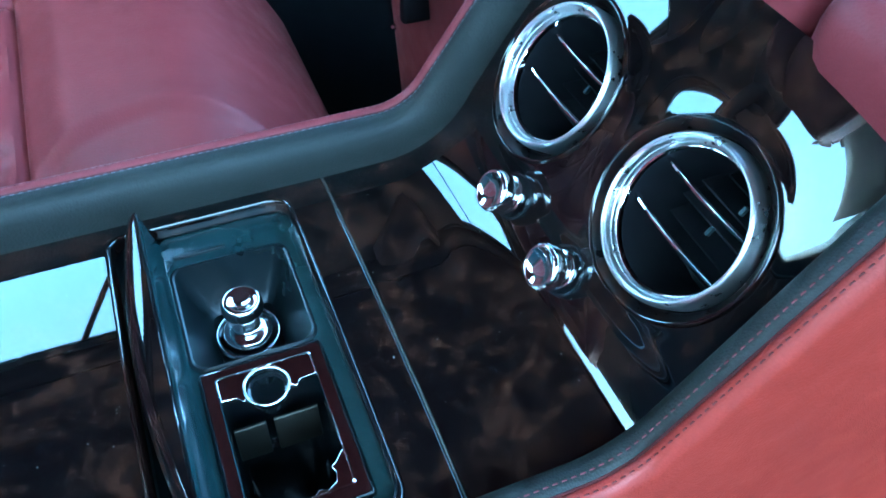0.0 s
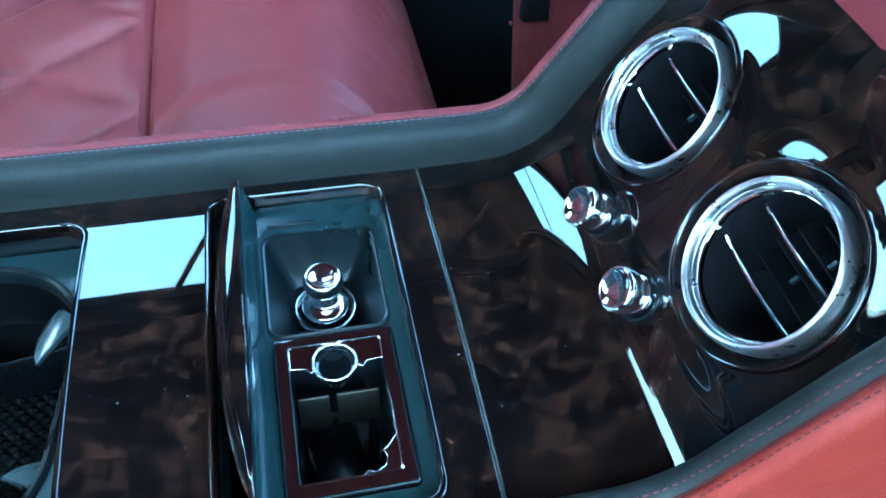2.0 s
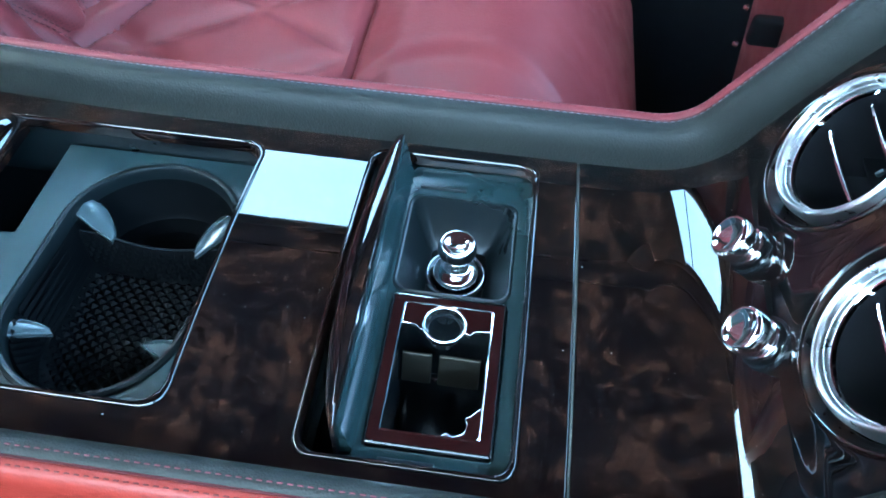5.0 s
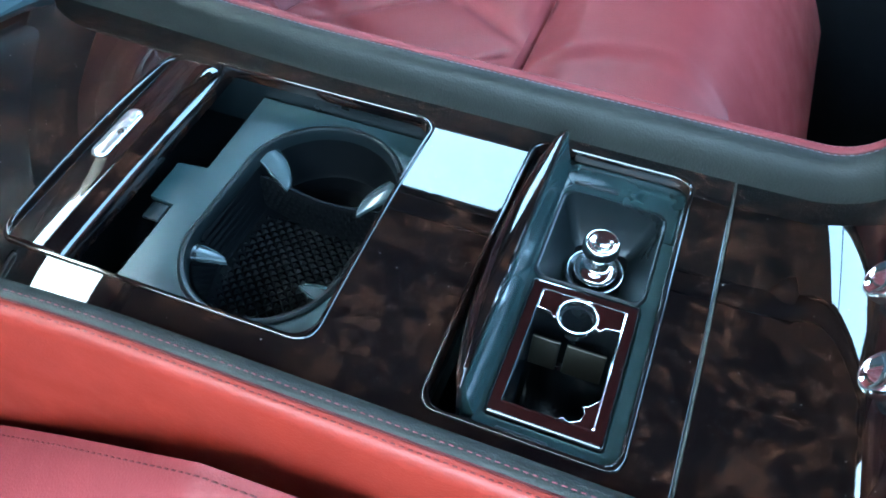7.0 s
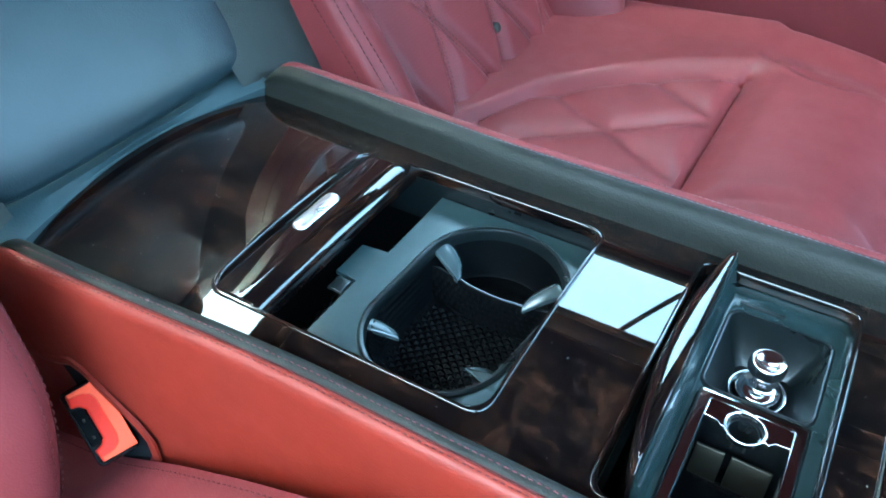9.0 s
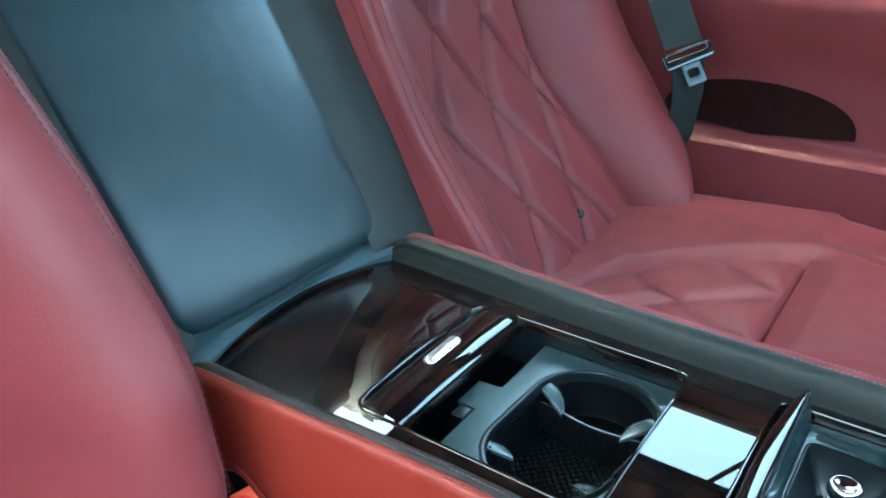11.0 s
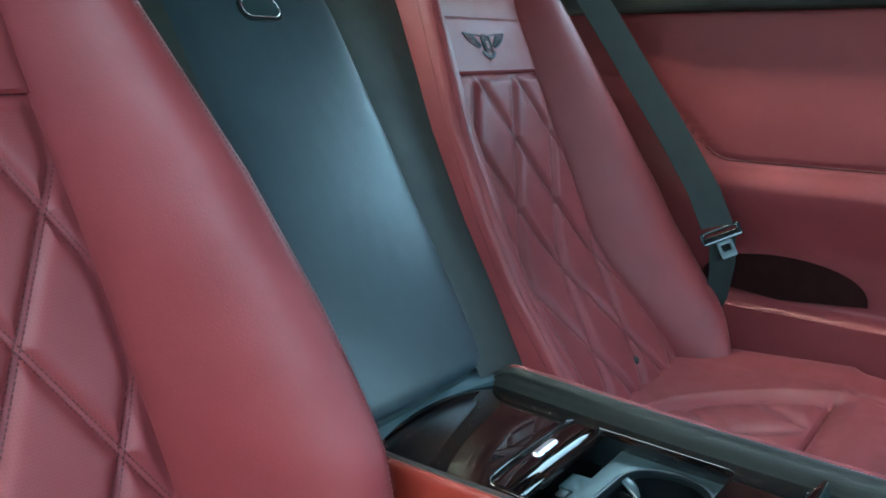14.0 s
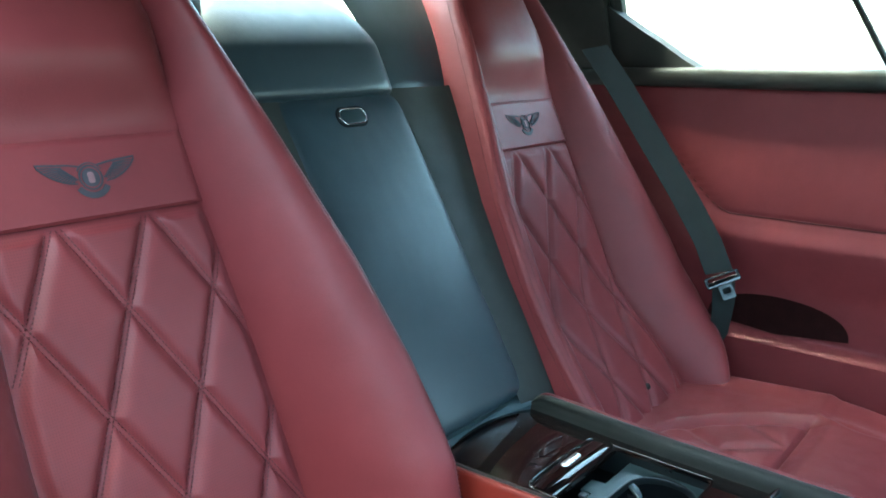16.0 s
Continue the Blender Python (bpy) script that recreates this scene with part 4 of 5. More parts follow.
vent(-1)
vent(1)


def pull_knob(s):
    base = on_console(S_ARC_END - 0.0005, s * 0.0223, 0.0046)
    e = thing("vent_pull_knob", base, "chrome organ-stop pull knob for an air vent", "knob", "vent pull knobs")
    ax = Vector((-0.839, 0, 0.545))
    part("base_ring", revolve(fine([(0.0108, -0.010), (0.0107, -0.0006), (0.0100, 0.0004), (0.0088, 0.0002), (0.0080, -0.004)], 3), base, ax, 48), GLOSS_BLACK, e, "gloss black seat")
    part("collar", revolve(fine([(0.0079, -0.006), (0.0080, 0.0006), (0.0084, 0.0014), (0.0085, 0.0030), (0.0080, 0.0040), (0.0064, 0.0045), (0.0056, 0.0052), (0.0057, 0.0064)], 3), base, ax, 56), CHROME, e, "chrome collar and neck")
    part("cap", revolve(fine([(0.0057, 0.0062), (0.0074, 0.0066), (0.0087, 0.0076), (0.0092, 0.0092), (0.0092, 0.0114), (0.0089, 0.0130), (0.0082, 0.0141), (0.0074, 0.0143), (0.0064, 0.0138), (0.0048, 0.0132), (0.0032, 0.0128), (0.0016, 0.0126), (0.0, 0.0125)]), base, ax, 72), CHROME, e,
         "dished chrome cap")


pull_knob(-1)
pull_knob(1)


def dust():
    """Specks of dust on the lacquer."""
    rnd = random.Random(5)
    bm = bmesh.new()
    placed = 0
    while placed < 110:
        s, v = rnd.uniform(-0.25, S_ARC_END), rnd.uniform(-0.080, 0.080)
        if any(r[0] - 0.004 < s < r[1] + 0.004 and r[2] - 0.004 < CY + v < r[3] + 0.004 for r in (CUP, BIN)):
            continue
        placed += 1
        r = rnd.uniform(0.00010, 0.00030)
        c = on_console(s, v, crown(v, s))
        p = [bm.verts.new(c + Vector((r * k * math.cos(a), r * k * math.sin(a), 0))) for a, k in ((rnd.uniform(0, 0.6) + 1.57 * i, rnd.uniform(0.6, 1.5)) for i in range(4))]
        t = bm.verts.new(c + Vector((0, 0, r * 0.8)))
        for i in range(4):
            bm.faces.new((p[i], p[(i + 1) % 4], t))
    part("dust_specks", bm, DUST, CON, "pale specks of dust on the lacquer", smooth=False, kind="stuff")


dust()

# ---- rear seats ----
ROW_Z, CELL_U, CELL_Z = 0.2265, 0.0468, 0.0868
EDGE = [(-0.12, 0.131), (0.0, 0.125), (0.17, 0.120), (0.31, 0.110), (0.385, 0.108), (0.50, 0.108), (0.60, 0.085)]
WIDE = [(-0.14, 0.165), (-0.10, 0.190), (-0.05, 0.208), (0.0, 0.220), (0.08, 0.227), (0.15, 0.225), (0.25, 0.212), (0.40, 0.172), (0.53, 0.137), (0.60, 0.112)]
DEEP = [(-0.14, 0.078), (-0.08, 0.108), (-0.02, 0.134), (0.05, 0.143), (0.12, 0.130), (0.25, 0.104), (0.40, 0.080), (0.53, 0.052), (0.60, 0.036)]


def back_x(z):
    return -0.318 - 0.43 * z


def quilt(a, b, metric, puff, soft, rib):
    """Height of padding between stitched lines at whole values of a and b."""
    d = min(abs(a - round(a)), abs(b - round(b))) * metric
    return puff * (1 - math.exp(-(d / soft) ** 1.6)) + rib * math.exp(-(d / 0.0017) ** 2)


def seat_quilt(u, z):
    a = (u / CELL_U + (z - ROW_Z) / CELL_Z) / 2
    b = (u / CELL_U - (z - ROW_Z) / CELL_Z) / 2
    e = table(EDGE, z) - abs(u)
    fade = smoothstep(-0.002, 0.016, e) * smoothstep(0.3085, 0.297, z)
    return quilt(a, b, 0.0824, 0.0092, 0.0064, 0.0014) * fade


def lattice_lines(inside, half_u, half_w, row0, span):
    """Both families of stitched lines, as lists of (u, w) that lie inside."""
    lines = []
    for fam in (1, -1):
        for k in range(-9, 10):
            pts, n = [], 220
            for i in range(n + 1):
                w = span[0] + (span[1] - span[0]) * i / n
                u = fam * (2 * k * half_u - half_u * (w - row0) / half_w)
                if inside(u, w):
                    pts.append((u, w, fam))
            if len(pts) > 4:
                lines.append(pts)
    return lines


OUTER = [(-0.12, 0.180), (-0.04, 0.222), (0.06, 0.240), (0.14, 0.238), (0.25, 0.216), (0.40, 0.180), (0.53, 0.140), (0.60, 0.112)]


def rear_seat(yc, side, where, slim, lift, foot):
    """Quilted seat. side: +1 when the console lies on its +y hand."""
    e = thing("rear_seat_unit", (-0.10, yc, -0.40), "red leather rear seat with diamond-quilted back, " + where, "car seat", "rear seats")

    inner = [(z, w - slim + (0.040 * smoothstep(0.06, -0.10, z) if foot else 0)) for z, w in WIDE]

    def edge(z):
        return table(EDGE, z) + (0.012 * smoothstep(0.08, -0.12, z) if foot else 0)
    deep = [(z, d * lift) for z, d in DEEP]
    deep_out = [(z, d * 0.62) for z, d in DEEP]

    def P(u, z, d):
        return Vector((back_x(z) + d + foot * smoothstep(0.10, -0.11, z), yc + side * u, z))

    # quilted middle of the backrest
    def qf(a, b):
        z = -0.13 + 0.4385 * b
        u = (2 * a - 1) * (edge(z) + 0.001)
        return P(u, z, seat_quilt(u, z) - 0.004)
    q = part("quilted_panel", grid(116, 200, qf), RED_PIERCED, e, "diamond-quilted finely pierced red leather")
    bm = bmesh.new()
    for pts in lattice_lines(lambda u, z: abs(u) < edge(z) - 0.004, CELL_U, CELL_Z, ROW_Z, (-0.10, 0.304)):
        for off in (-0.0023, 0.0023):
            line = [P(u + off * 1.13, z, seat_quilt(u + off * 1.13, z) - 0.0036) for u, z, _ in pts]
            tmp = stitches(line, 0.0032, 0.0013, 0.0011, [(1, 0, 0.43)] * len(line), 0.0001)
            me = bpy.data.meshes.new("t")
            tmp.to_mesh(me)
            tmp.free()
            bm.from_mesh(me)
            bpy.data.meshes.remove(me)
    part("stitching", bm, THREAD_DARK, q, "double rows of stitches", kind="stuff")

    # flat plate with the crest
    def ef(a, b):
        z = 0.3095 + 0.0740 * b
        u = (2 * a - 1) * (edge(z) + 0.001)
        rim = smoothstep(0, 0.05, b) * smoothstep(1, 0.95, b) * smoothstep(0, 0.03, a) * smoothstep(1, 0.97, a)
        return P(u, z, 0.0035 * rim - 0.001)
    plate = part("crest_panel", grid(60, 40, ef), RED, e, "plain red leather panel")
    crest(e, P)

    # padded head section
    def hf(a, b):
        z = 0.3835 + 0.2375 * b
        w = edge(z) + 0.001
        u = (2 * a - 1) * w
        t = abs(2 * a - 1)
        d = 0.042 * smoothstep(0.0, 0.40, b) * (1 - 0.30 * b) * (1 - t ** 5 * 0.75) - 0.0005
        d -= 0.11 * smoothstep(0.80, 1.0, b) ** 2
        return P(u, z - 0.012 * smoothstep(0.85, 1, b), d)
    part("head_pad", grid(50, 50, hf), RED, e, "plump red leather head pad")

    # side bolsters, wrapping round to the back
    zs = [-0.14 + 0.755 * i / 60 for i in range(61)]
    for s in (1, -1):
        rings, line, line2, line3, nrm = [], [], [], [], []
        for z in zs:
            ue, w, dd = edge(z), table(inner if s > 0 else OUTER, z), table(deep if s > 0 else deep_out, z)
            top = smoothstep(0.56, 0.615, z)
            dd -= 0.06 * top
            r = 0.015
            ring = [P(s * (ue - 0.001), z, -0.03), P(s * ue, z, -0.004)]
            for i in range(1, 13):
                t = i / 12
                ring.append(P(s * (ue + (w - r - ue) * t), z, -0.004 + (dd + 0.004) * math.sin(math.pi / 2 * t) ** 0.85))
            for i in range(1, 7):
                a = math.pi / 2 * i / 6
                ring.append(P(s * (w - r + r * math.sin(a)), z, dd - r + r * math.cos(a)))
            k = len(ring)
            ring += [P(s * (w + 0.002), z, dd - 0.05), P(s * w, z, -0.05), P(s * (w - 0.015), z, -0.13)]
            rings.append(ring)
            line.append(ring[14] + Vector((0.0010, s * side * 0.0004, 0)))
            line3.append(ring[16] + Vector((0.0008, s * side * 0.0006, 0)))
            line2.append(ring[k - 1] + Vector((0.0, s * side * 0.0008, 0)) + Vector((-0.006, 0, 0)))
            nrm.append((0.75, s * side * 0.65, 0.3))
        b = part("bolster", loft(rings, close=False), RED, e, "smooth red leather side bolster")
        part("stitching", stitches(line, 0.0034, 0.0012, 0.0008, nrm, 0.0006), THREAD_DARK, b, kind="stuff")
        part("stitching", stitches(line3, 0.0034, 0.0012, 0.0008, nrm, 0.0003), THREAD_DARK, b, kind="stuff")
        part("stitching", stitches(line2, 0.0030, 0.0012, 0.0008, [(0.3, s * side, 0.1)] * len(line2), 0.0002), THREAD_DARK, b, kind="stuff")
    part("back_shell", loft([[P(u, z, -0.14) for u in (-table(WIDE, z) + 0.016, 0, table(WIDE, z) - 0.016)] + [P(u, z, -0.11) for u in (table(WIDE, z) - 0.016, 0, -table(WIDE, z) + 0.016)] for z in (-0.14, 0.1, 0.3, 0.45, 0.6)]),
         BLACK_LEATHER, e)

    # cushion
    RISE = [(-0.33, -0.141), (-0.19, -0.099), (-0.137, -0.067), (-0.095, -0.045), (-0.016, -0.008), (0.03, -0.003), (0.10, -0.016), (0.17, -0.055), (0.235, -0.130)]
    SWEEP = [(-0.33, 0.165), (-0.22, 0.140), (-0.20, 0.100), (-0.165, 0.020), (-0.115, -0.030), (-0.06, -0.068), (0.0, -0.093)]
    W = 0.234 if foot else 0.2435

    def cz(u, x):
        z = -0.104 + 0.020 * smoothstep(-0.25, 0.10, x)
        t = abs(u) / W
        z += 0.004 * smoothstep(0.62, 0.86, t) * smoothstep(0.16, 0.0, x) - 0.026 * max(0, (t - 0.86) / 0.14) ** 2
        z -= 0.135 * max(0, (x - 0.085) / 0.150) ** 2.3
        if x < 0.0:
            a = ((u + 0.0065) / 0.055 + x / 0.082) / 2
            b = ((u + 0.0065) / 0.055 - x / 0.082) / 2
            ub = table(SWEEP, x)
            f = smoothstep(0.158, 0.140, u) * smoothstep(ub, ub + 0.014, u) * smoothstep(0, -0.02, x)
            z += 0.011 * smoothstep(ub + 0.004, ub - 0.030, u) - 0.003 * math.exp(-((u - ub) / 0.005) ** 2)
            z += quilt(a, b, 0.094, 0.0058, 0.010, 0.0007) * f
        else:
            z += 0.011 * smoothstep(-0.091, -0.125, u) * smoothstep(0.12, 0.0, x)
            z += 0.012 * smoothstep(0.0, 0.035, x) * smoothstep(-0.16, -0.09, u) * smoothstep(0.22, 0.10, x) * smoothstep(0.20, 0.12, abs(u))
            arc = 0.100 + 0.055 * (2 * (x - 0.085) / 0.2) ** 2
            z -= 0.0065 * smoothstep(arc - 0.012, arc + 0.004, abs(u)) * smoothstep(0.0, 0.02, x) * smoothstep(0.19, 0.15, x)
        z -= 0.0075 * math.exp(-(x / 0.0028) ** 2) * smoothstep(0.20, 0.17, u) * smoothstep(-0.104, -0.090, u)
        z -= 0.0025 * math.exp(-((u - 0.160) / 0.003) ** 2) * smoothstep(0.01, -0.005, x)
        if not foot and u > 0:      # raised side against the console
            k = smoothstep(0.60, 0.97, t)
            z = z * (1 - k) + (table(RISE, x) - 0.0012 * math.exp(-((t - 0.978) / 0.004) ** 2) - 0.012 * max(0, (t - 0.986) / 0.014) ** 2) * k
        return z

    def cf(a, b):
        x = -0.325 + 0.560 * b
        u = (2 * a - 1) * W
        return Vector((x, yc + side * u, cz(u, x)))
    cushion = part("cushion", grid(150, 190, cf), RED, e, "plump red leather seat cushion, quilted at the back")
    skirt = []
    path = [(-1, -0.325 + 0.560 * i / 30) for i in range(31)] + [(-1 + 2 * i / 20, 0.235) for i in range(1, 20)] + [(1, 0.235 - 0.560 * i / 30) for i in range(31)]
    rings = []
    for h in (0, 1, 2):
        rings.append([Vector((x, yc + side * t * W, max(cz(t * W, x), -0.30) if h == 0 else (-0.24, -0.46)[h - 1])) for t, x in path])
    part("seat_base", loft(rings, close=False), RED, e, "red leather seat front and sides")
    for uu in (0.1860, 0.1905) if foot else (0.2352,):
        line = [Vector((x, yc + side * uu, cz(uu, x) + 0.0003)) for x in (-0.30 + 0.42 * i / 60 for i in range(61))]
        part("stitching", stitches(line, 0.0030, 0.0012, 0.0007), THREAD_DARK, cushion, kind="stuff")
    return e


def crest(seat, P):
    """Winged crest as plain embroidered shapes: a dark disc in a ring, two wings of thread lines and a rounded tail."""
    bm = bmesh.new()
    zc = 0.3475

    def poly(pts, h=0.0036, into=None):
        b = into or bm
        lo = [b.verts.new(P(u, zc + z, h - 0.0016)) for u, z in pts]
        hi = [b.verts.new(P(u, zc + z, h)) for u, z in pts]
        b.faces.new(hi)
        for i in range(len(pts)):
            k = (i + 1) % len(pts)
            b.faces.new((lo[i], lo[k], hi[k], hi[i]))

    def stroke(pts, w):
        for (ua, za), (ub, zb) in zip(pts, pts[1:]):
            d = Vector((ub - ua, zb - za)).normalized()
            n = Vector((-d.y, d.x)) * w
            poly([(ua + n.x, za + n.y), (ua - n.x, za - n.y), (ub - n.x + d.x * w, zb - n.y + d.y * w), (ub + n.x + d.x * w, zb + n.y + d.y * w)])

    def ring(r0, r1, a0, a1, dz=0.0, n=28):
        for i in range(n):
            a, b = (radians(a0 + (a1 - a0) * k / n) for k in (i, i + 1))
            poly([(r0 * math.cos(a), dz + r0 * math.sin(a)), (r1 * math.cos(a), dz + r1 * math.sin(a)), (r1 * math.cos(b), dz + r1 * math.sin(b)), (r0 * math.cos(b), dz + r0 * math.sin(b))])
    for s in (1, -1):
        top = [(0.0095, 0.0108), (0.020, 0.0128), (0.034, 0.0140), (0.0475, 0.0152)]
        low = [(0.0475, 0.0152), (0.0468, 0.0120), (0.0425, 0.0075), (0.0380, 0.0040), (0.0330, 0.0010), (0.0275, -0.0015), (0.0220, -0.0035), (0.0150, -0.0045)]
        stroke([(s * u, z) for u, z in top], 0.00085)
        stroke([(s * u, z) for u, z in low], 0.00065)
        feathers = [tuple(a[j] + (b[j] - a[j]) * f for j in (0, 1)) for a, b in zip(low[1:], low[2:]) for f in (0.0, 0.5)]
        for k, (u, z) in enumerate(feathers):
            t = k / (len(feathers) - 1)
            stroke([(s * (0.0255 - 0.0125 * t), 0.0108 - 0.0110 * t), (s * (0.55 * u + 0.45 * (0.0255 - 0.0125 * t)), 0.55 * z + 0.45 * (0.0108 - 0.0110 * t) + 0.0006), (s * u, z)], 0.00050)
        stroke([(s * u, z) for u, z in ((0.0262, 0.0120), (0.0245, 0.0070), (0.0190, 0.0020), (0.0130, -0.0010))], 0.00045)
    ring(0.0100, 0.0116, 0, 360)
    ring(0.0135, 0.0190, 212, 328, 0.0, 20)
    ring(0.0128, 0.0138, 30, 150, 0.0, 12)
    poly([(0.0085 * math.cos(2 * math.pi * i / 24), 0.0085 * math.sin(2 * math.pi * i / 24)) for i in range(24)], 0.0034)
    c = part("crest", bm, EMBROIDERY, seat, "charcoal embroidered winged crest", smooth=False)
    mark = bmesh.new()
    poly([(x, y) for x, y in rounded_rect(-0.0030, 0.0030, -0.0050, 0.0050, 0.0020, 4)], 0.0042, mark)
    part("crest_mark", mark, PALE, c, "plain pale mark", smooth=False)


SEAT_NEAR, SEAT_FAR = CY - 0.3680, CY + 0.3680
rear_seat(SEAT_NEAR, 1, "beside the open door", 0.0, 1.05, 0.0)
rear_seat(SEAT_FAR, -1, "beside the closed door", 0.026, 0.55, 0.065)


# ---- middle of the rear backrest ----
def mid_x(z):
    return -0.275 - 0.585 * z


def centre_back():
    e = thing("centre_backrest", (-0.30, CY, 0.0), "folded centre armrest in dark blue leather between the rear seats", "armrest")

    def panel(a, b):
        z = 0.010 + 0.401 * b
        w = 0.1065 + 0.005 * b
        r = 0.020 if b < 0.5 else 0.011                          # rounded corners
        end = max(0.0, 1 - min(b, 1 - b) * 0.401 / r)
        w -= r * (1 - math.sqrt(max(0.0, 1 - end * end)))
        v = 0.0075 - 0.011 * b + (2 * a - 1) * w
        t, q = abs(2 * a - 1), abs(2 * b - 1)
        pill = 0.018 * math.sqrt(max(0.0, 1 - t ** 12)) * math.sqrt(max(0.0, 1 - q ** 18)) + 0.003 * (1 - t * t)
        wr = 0.0003 * noise.noise(Vector((v * 18, z * 14, 1.0))) + 0.0002 * noise.noise(Vector((v * 60, z * 40, 5.0)))
        return (mid_x(z) + pill + wr - 0.007, CY + v, z)
    part("armrest_pad", grid(110, 150, panel), BLUE_LEATHER, e, "smooth dark blue leather pad with faint creases")

    def upper(a, b):
        z = 0.401 + 0.157 * b
        w = 0.104 - 0.022 * b ** 2.2
        v = (2 * a - 1) * w * (1.80 if a < 0.5 else 1.0)
        t = abs(2 * a - 1)
        x = -0.275 - 0.585 * 0.413 - 0.45 * (z - 0.413) - 3.0 * max(0, z - 0.47) ** 1.5
        return (x + 0.020 * (1 - t ** 8) * (1 - (2 * b - 1) ** 14) - 0.001, CY + v, z)
    part("upper_pad", grid(50, 40, upper), BLUE_LEATHER, e, "rounded dark blue leather upper pad")
    for s in (1, -1):
        def strip(a, b):
            z = -0.02 + 0.433 * b
            v = 0.088 + 0.140 * a
            return (mid_x(z) + (0.0060 if s > 0 else 0.0010) + 0.004 * (1 - abs(2 * a - 1) ** 6), CY + s * v, z)
        part("side_strip", grid(12, 40, strip), STRIP, e, "dark leather strip beside the pad")

        def strip2(a, b):
            z = 0.409 + 0.145 * b
            w = 0.100 - 0.022 * b ** 2.2
            v = w * (1.78 if s < 0 else 1.0) + (0.27 - w) * a
            x = -0.275 - 0.585 * 0.409 - 0.5 * (z - 0.409) - 0.6 * max(0, z - 0.47) ** 1.5
            return (x - 0.006 + 0.004 * (1 - abs(2 * a - 1) ** 6) * (1 - (2 * b - 1) ** 12), CY + s * v, z)
        part("upper_strip", grid(12, 24, strip2), BLUE_LEATHER, e, "dark leather shoulder beside the upper pad")
    # release button in a stitched oval recess, whose shade is a flat black ring
    zc = 0.381
    m = Matrix.Translation((mid_x(zc) + 0.0138, CY - 0.006, zc)) @ Matrix.Rotation(math.atan(0.585), 4, "Y").inverted() @ Matrix.Rotation(radians(90), 4, "Y") @ Matrix.Rotation(radians(90), 4, "Z")
    oval = rounded_rect(-0.0238, 0.0238, -0.0114, 0.0114, 0.0108, 8)
    inn = rounded_rect(-0.0222, 0.0222, -0.0098, 0.0098, 0.0094, 8)
    b = part_mesh("button_ring", plate_mesh(oval, [inn], 0.003, 0.0006, m @ Matrix.Translation((0, 0, 0.0032))), CHROME, e, "bright oval ring")
    part_mesh("button", plate_mesh(inn, [], 0.003, 0.0008, m @ Matrix.Translation((0, 0, 0.0018))), INSERT, b, "grey push button")
    part_mesh("button_shade_ring", plate_mesh(rounded_rect(-0.0272, 0.0272, -0.0146, 0.0146, 0.0135, 8), [rounded_rect(-0.0240, 0.0240, -0.0116, 0.0116, 0.0110, 8)], 0.002, 0.0008, m @ Matrix.Translation((0, 0, 0.0008))),
              VOID, e)
    # flat footing between the pad and the veneer
    rings = []
    for i in range(25):
        t = -1 + 2 * i / 24
        y = CY + t * 0.106
        xf = REAR_X - 0.017 * (1 - t * t) + 0.001
        rings.append([(xf, y, -0.006), (xf, y, 0.0012), (xf - 0.002, y, 0.0030), (mid_x(0.012) + 0.004, y, 0.0075), (mid_x(0.012) - 0.01, y, 0.0075), (mid_x(0) - 0.01, y, -0.006)])
    part("footing", loft(rings), FOOTING, e, "blue leather footing strip")


centre_back()


# ---- buckle, belt ----
def frame_of(centre, wide, long):
    w, l = Vector(wide).normalized(), Vector(long).normalized()
    n = w.cross(l).normalized()
    l = n.cross(w)
    return Matrix(((w.x, l.x, n.x, centre[0]), (w.y, l.y, n.y, centre[1]), (w.z, l.z, n.z, centre[2]), (0, 0, 0, 1)))


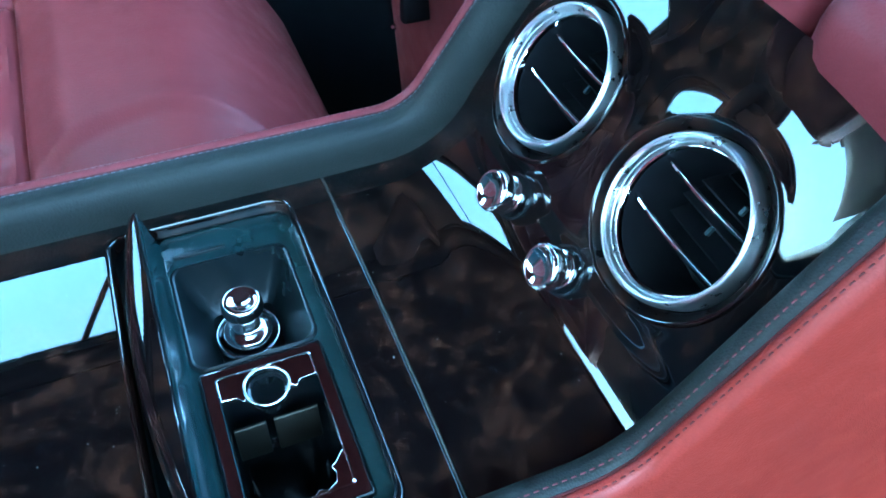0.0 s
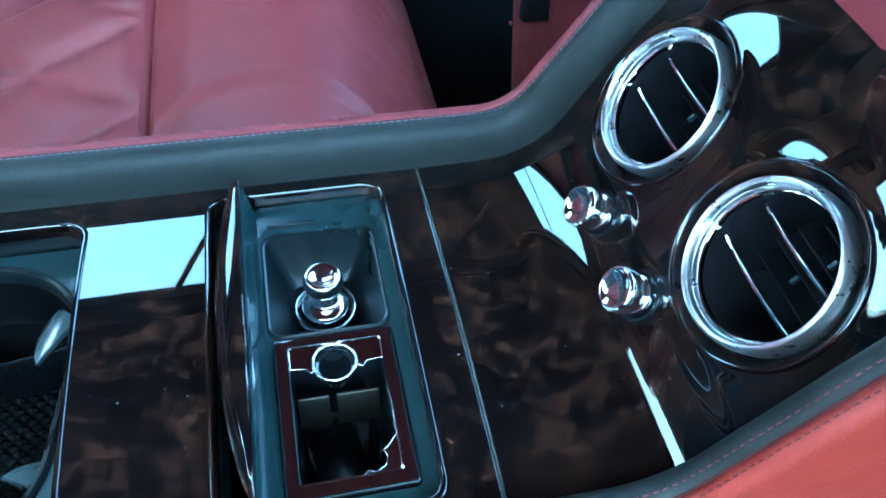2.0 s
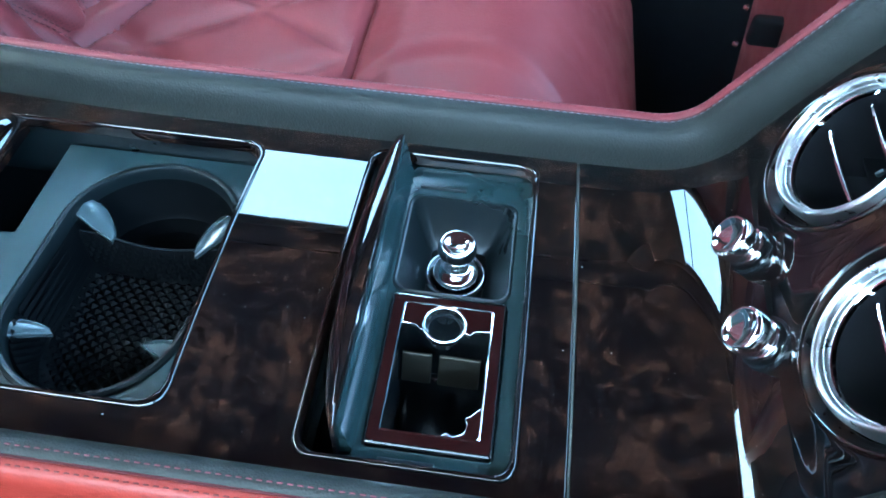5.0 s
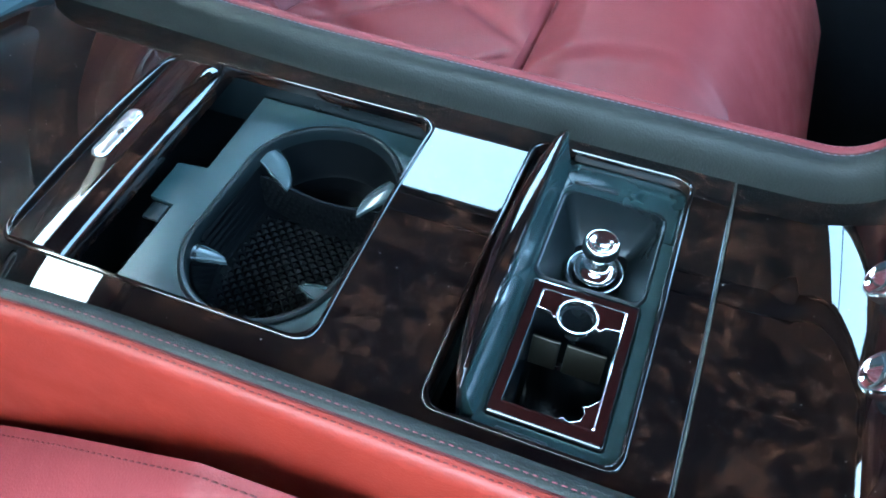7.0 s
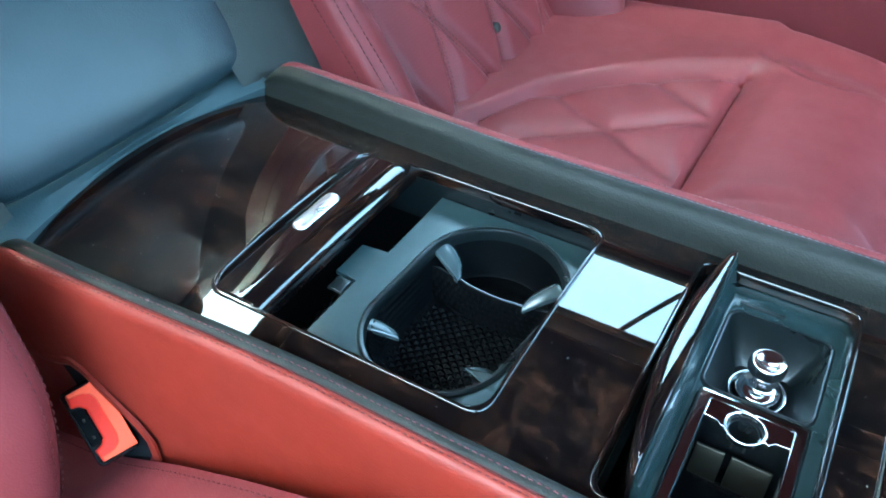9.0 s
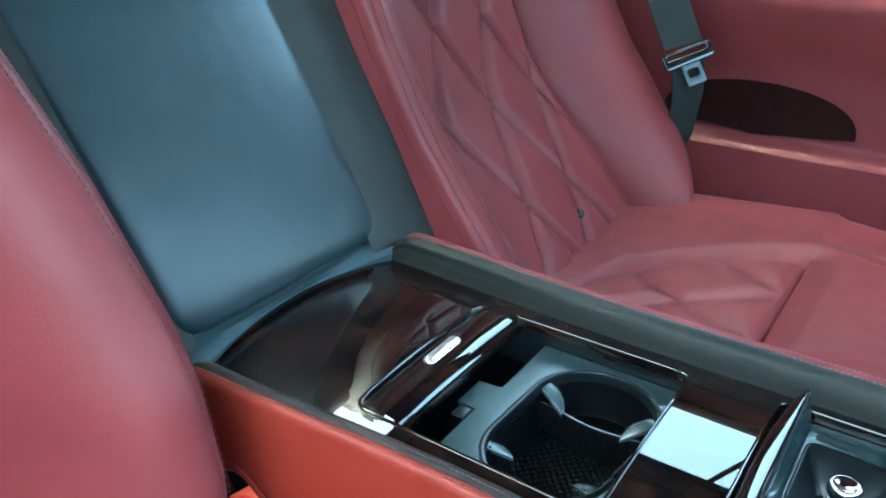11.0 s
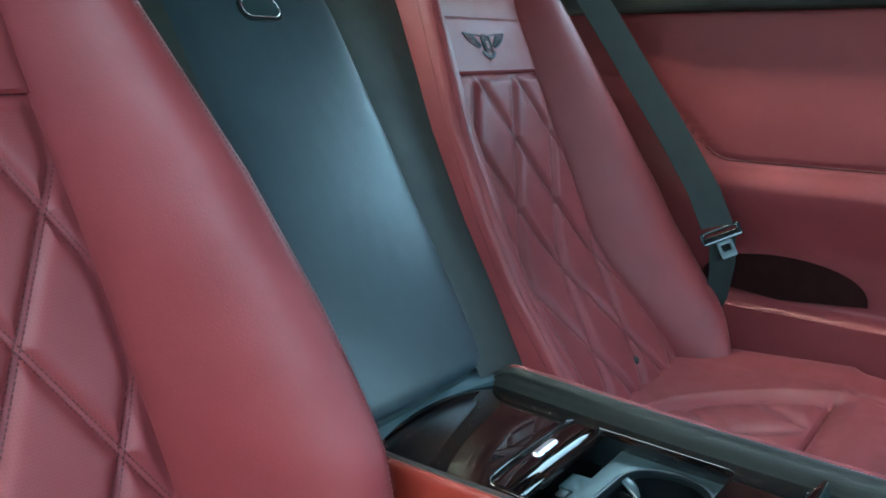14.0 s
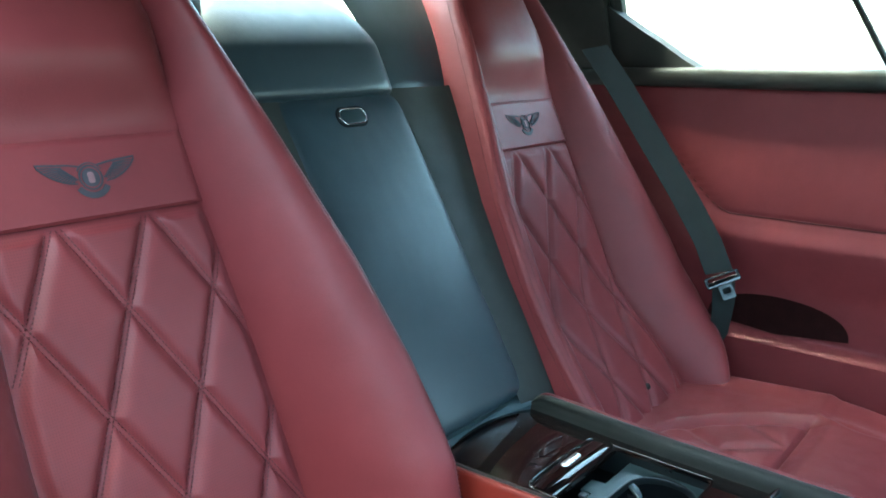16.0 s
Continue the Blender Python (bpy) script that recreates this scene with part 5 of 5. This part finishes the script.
def buckle():
    e = thing("seat_belt_buckle", (-0.20, -0.205, -0.12), "black seat belt buckle with red release button beside the console", "buckle")
    m = frame_of((-0.1910, -0.2048, -0.0640), (-0.344, -0.937, -0.062), (0.705, -0.226, -0.672))
    out = rounded_rect(-0.0112, 0.0112, -0.0222, 0.0222, 0.003)
    rings = [[m @ Vector((x * k, y * k, z)) for x, y in out] for z, k in ((-0.05, 0.72), (-0.02, 0.92), (0.000, 1.0), (0.0035, 0.985), (0.005, 0.94))]
    part("housing", loft(rings), GLOSS_BLACK, e, "black plastic housing")
    red = [(-0.0085, -0.0195), (0.0098, -0.0200), (0.0098, 0.0200), (-0.0085, 0.0195), (-0.0092, 0.0125), (-0.0050, 0.0112), (-0.0030, 0.0085), (-0.0030, -0.0085), (-0.0050, -0.0112), (-0.0092, -0.0125)]
    part_mesh("release_button", plate_mesh([(-x, y) for x, y in red][::-1], [], 0.006, 0.0014, m @ Matrix.Translation((0, 0, 0.0078))), DEEP_RED, e, "red release button")
    ridge = [(-0.0098, -0.0200), (0.0080, -0.0195), (0.0078, -0.0172), (0.0010, -0.0164), (-0.0022, -0.0142), (-0.0034, -0.0105), (-0.0034, 0.0105), (-0.0022, 0.0142), (0.0010, 0.0164), (0.0078, 0.0172), (0.0080, 0.0195), (-0.0098, 0.0200)]
    part_mesh("raised_grip", plate_mesh(ridge, [], 0.004, 0.0007, m @ Matrix.Translation((0, 0, 0.0094))), ORANGE, e, "raised rounded rim of the release button")
    part("slot", box_bm(0.0040, 0.0095, -0.0100, 0.0100, 0.0045, 0.0056, 0.0004, m=m), RUBBER, e)
    for y in (-0.004, 0.006):
        part("contact", box_bm(0.0060, 0.0072, y - 0.0009, y + 0.0009, 0.0050, 0.0062, 0.0003, m=m), DULL, e)
    # recess in the console side behind the buckle: its shade is a flat dark sheet
    h = thing("buckle_pocket", (-0.20, -0.19, -0.09), "flat dark sheet as a recess's shade, with a red leather rim, in the console side", "pocket")
    loop = [(-0.250, -0.048), (-0.228, -0.042), (-0.212, -0.035), (-0.202, -0.037), (-0.188, -0.047), (-0.168, -0.060), (-0.160, -0.070), (-0.159, -0.084), (-0.166, -0.098), (-0.182, -0.118), (-0.200, -0.140), (-0.250, -0.140)]
    rings = []
    for g, dy, in ((1.0, 0.0), (1.0, -0.0016), (0.94, -0.0024), (0.88, -0.0010), (0.86, 0.0)):
        rings.append([(-0.215 + (x + 0.215) * g, -0.1955 + dy - 0.04 * max(0, -0.02 - z), -0.085 + (z + 0.085) * g) for x, z in loop])
    part("rim", loft(rings, True, False), RED_SMOOTH, h, "rolled red leather rim")
    part("hollow_shade", loft([[(-0.215 + (x + 0.215) * g, -0.1962 - 0.04 * max(0, -0.02 - z), -0.085 + (z + 0.085) * g) for x, z in loop] for g in (0.90, 0.45, 0.02)], True, True), CARPET, h)


buckle()


def belt():
    e = thing("seat_belt", (-0.24, 0.52, -0.10), "black webbing seat belt hanging beside the far seat", "seat belt")

    def ribbon(pts, wv, half):
        rings = []
        for p, w in zip(pts, wv):
            p, w = Vector(p), Vector(w).normalized() * half
            d = Vector((0.6, -0.6, 0.3)).normalized() * 0.0008
            rings.append([p - w - d, p + w - d, p + w + d, p - w + d])
        return loft(rings)
    up = [(-0.470, 0.520, 0.470), (-0.415, 0.524, 0.400), (-0.345, 0.530, 0.300), (-0.280, 0.531, 0.210), (-0.232, 0.528, 0.140), (-0.205, 0.523, 0.088)]
    part("upper_webbing", ribbon(up, [(0.75, 0.62, 0.18)] * 6, 0.024), BELT, e)
    low = [(-0.196, 0.523, 0.074), (-0.192, 0.523, 0.030), (-0.196, 0.520, -0.030), (-0.215, 0.510, -0.090), (-0.235, 0.500, -0.130)]
    part("lower_webbing", ribbon(low, [(0.68, 0.70, 0.2), (0.66, 0.7, 0.25), (0.5, 0.75, 0.3), (0.35, 0.8, 0.3), (0.3, 0.8, 0.3)], 0.021), BELT, e)
    m = frame_of((-0.197, 0.520, 0.078), (0.68, 0.66, 0.32), (0.25, -0.35, -0.9))
    part_mesh("tongue", plate_mesh(rounded_rect(-0.031, 0.031, -0.010, 0.010, 0.004), [rounded_rect(-0.025, 0.025, -0.006, -0.001, 0.0015)], 0.006, 0.0015, m @ Matrix.Translation((0, 0, 0.004))), GLOSS_BLACK, e, "black plastic tongue grip")
    part_mesh("blade", plate_mesh(rounded_rect(-0.012, 0.012, 0.008, 0.036, 0.003), [rounded_rect(-0.007, 0.007, 0.016, 0.026, 0.002)], 0.002, 0.0006, m @ Matrix.Translation((0, 0, 0.003))), INSERT, e)


belt()
part("anchor_button", revolve([(0.0, 0.003), (0.0035, 0.0028), (0.0050, 0.0016), (0.0054, -0.004)], (-0.2315, 0.3215, -0.0650), (0.9, -0.1, 0.45), 24), BLACK_LEATHER)
tagged(bpy.data.objects["anchor_button"], "small round dark cap on the far backrest", "cap")


# ---- front of the cabin ----
def front_seat():
    e = thing("front_seat_unit", (0.45, SEAT_FAR, -0.40), "front seat in red leather, its back tipped forward", "car seat")

    def f(a, b):
        z = -0.40 + 0.70 * b
        u = (2 * a - 1)
        w = 0.215 - 0.075 * smoothstep(0.05, 0.30, z)
        x = 0.335 - 0.10 * (min(z, 0.06) + 0.1) + 0.035 * smoothstep(-0.05, 0.05, z) + 1.25 * max(0, z - 0.02) ** 1.15
        return (x + 0.10 * abs(u) ** 5 + 0.06 * smoothstep(0.92, 1, b), SEAT_FAR + 0.055 + u * w, z)
    rings = [[(0.695 + dx + 0.9 * (z - 0.485), SEAT_FAR + 0.055 + y, z - 0.185) for dx, y in rounded_rect(-0.01 - g, 0.07 + g, -0.115 - g, 0.115 + g, 0.03)] for z, g in ((0.475, -0.03), (0.485, -0.005), (0.52, 0.004), (0.56, 0.0), (0.595, -0.012), (0.605, -0.03))]
    part("headrest", loft(rings), RED, e, "padded red leather headrest")
    bm = grid(40, 70, f)
    bmesh.ops.solidify(bm, geom=list(bm.faces), thickness=-0.05)
    part("back_panel", bm, RED, e, "red leather back panel")
    part("seat_mount", box_bm(0.312, 0.345, SEAT_FAR + 0.038, SEAT_FAR + 0.050, -0.142, -0.114, 0.005), VOID, e, "black seat mount")
    for y, z in ((SEAT_FAR + 0.045, -0.108), (SEAT_FAR + 0.038, -0.140)):
        part("bolt", revolve([(0.0, 0.003), (0.002, 0.0025), (0.003, 0.0)], (0.304, y, z), (-1, -0.3, 0.3), 12), CHROME, e)


front_seat()


def front_armrest():
    e = thing("front_console_box", (0.40, CY - 0.06, -0.10), "padded red leather armrest lid behind the vents", "armrest")
    lid_pad = part("armrest_lid", box_bm(0.2800, 0.62, CY - 0.116, CY - 0.0285, 0.080, 0.142, 0.016, 5), RED, e, "padded red leather lid")
    part("armrest_lid", box_bm(0.2820, 0.62, CY - 0.0245, CY + 0.100, 0.080, 0.142, 0.016, 5), RED, e, "padded red leather lid")
    part("armrest_box", box_bm(0.2850, 0.90, CY - 0.100, CY + 0.105, -0.30, 0.100, 0.003), VOID, e, "dark leather box")
    part("stitching", stitches([(0.292 + 0.3 * i / 40, CY - 0.040, 0.1421) for i in range(41)], 0.0026, 0.0012, 0.0007), THREAD_DARK, lid_pad, kind="stuff")


front_armrest()
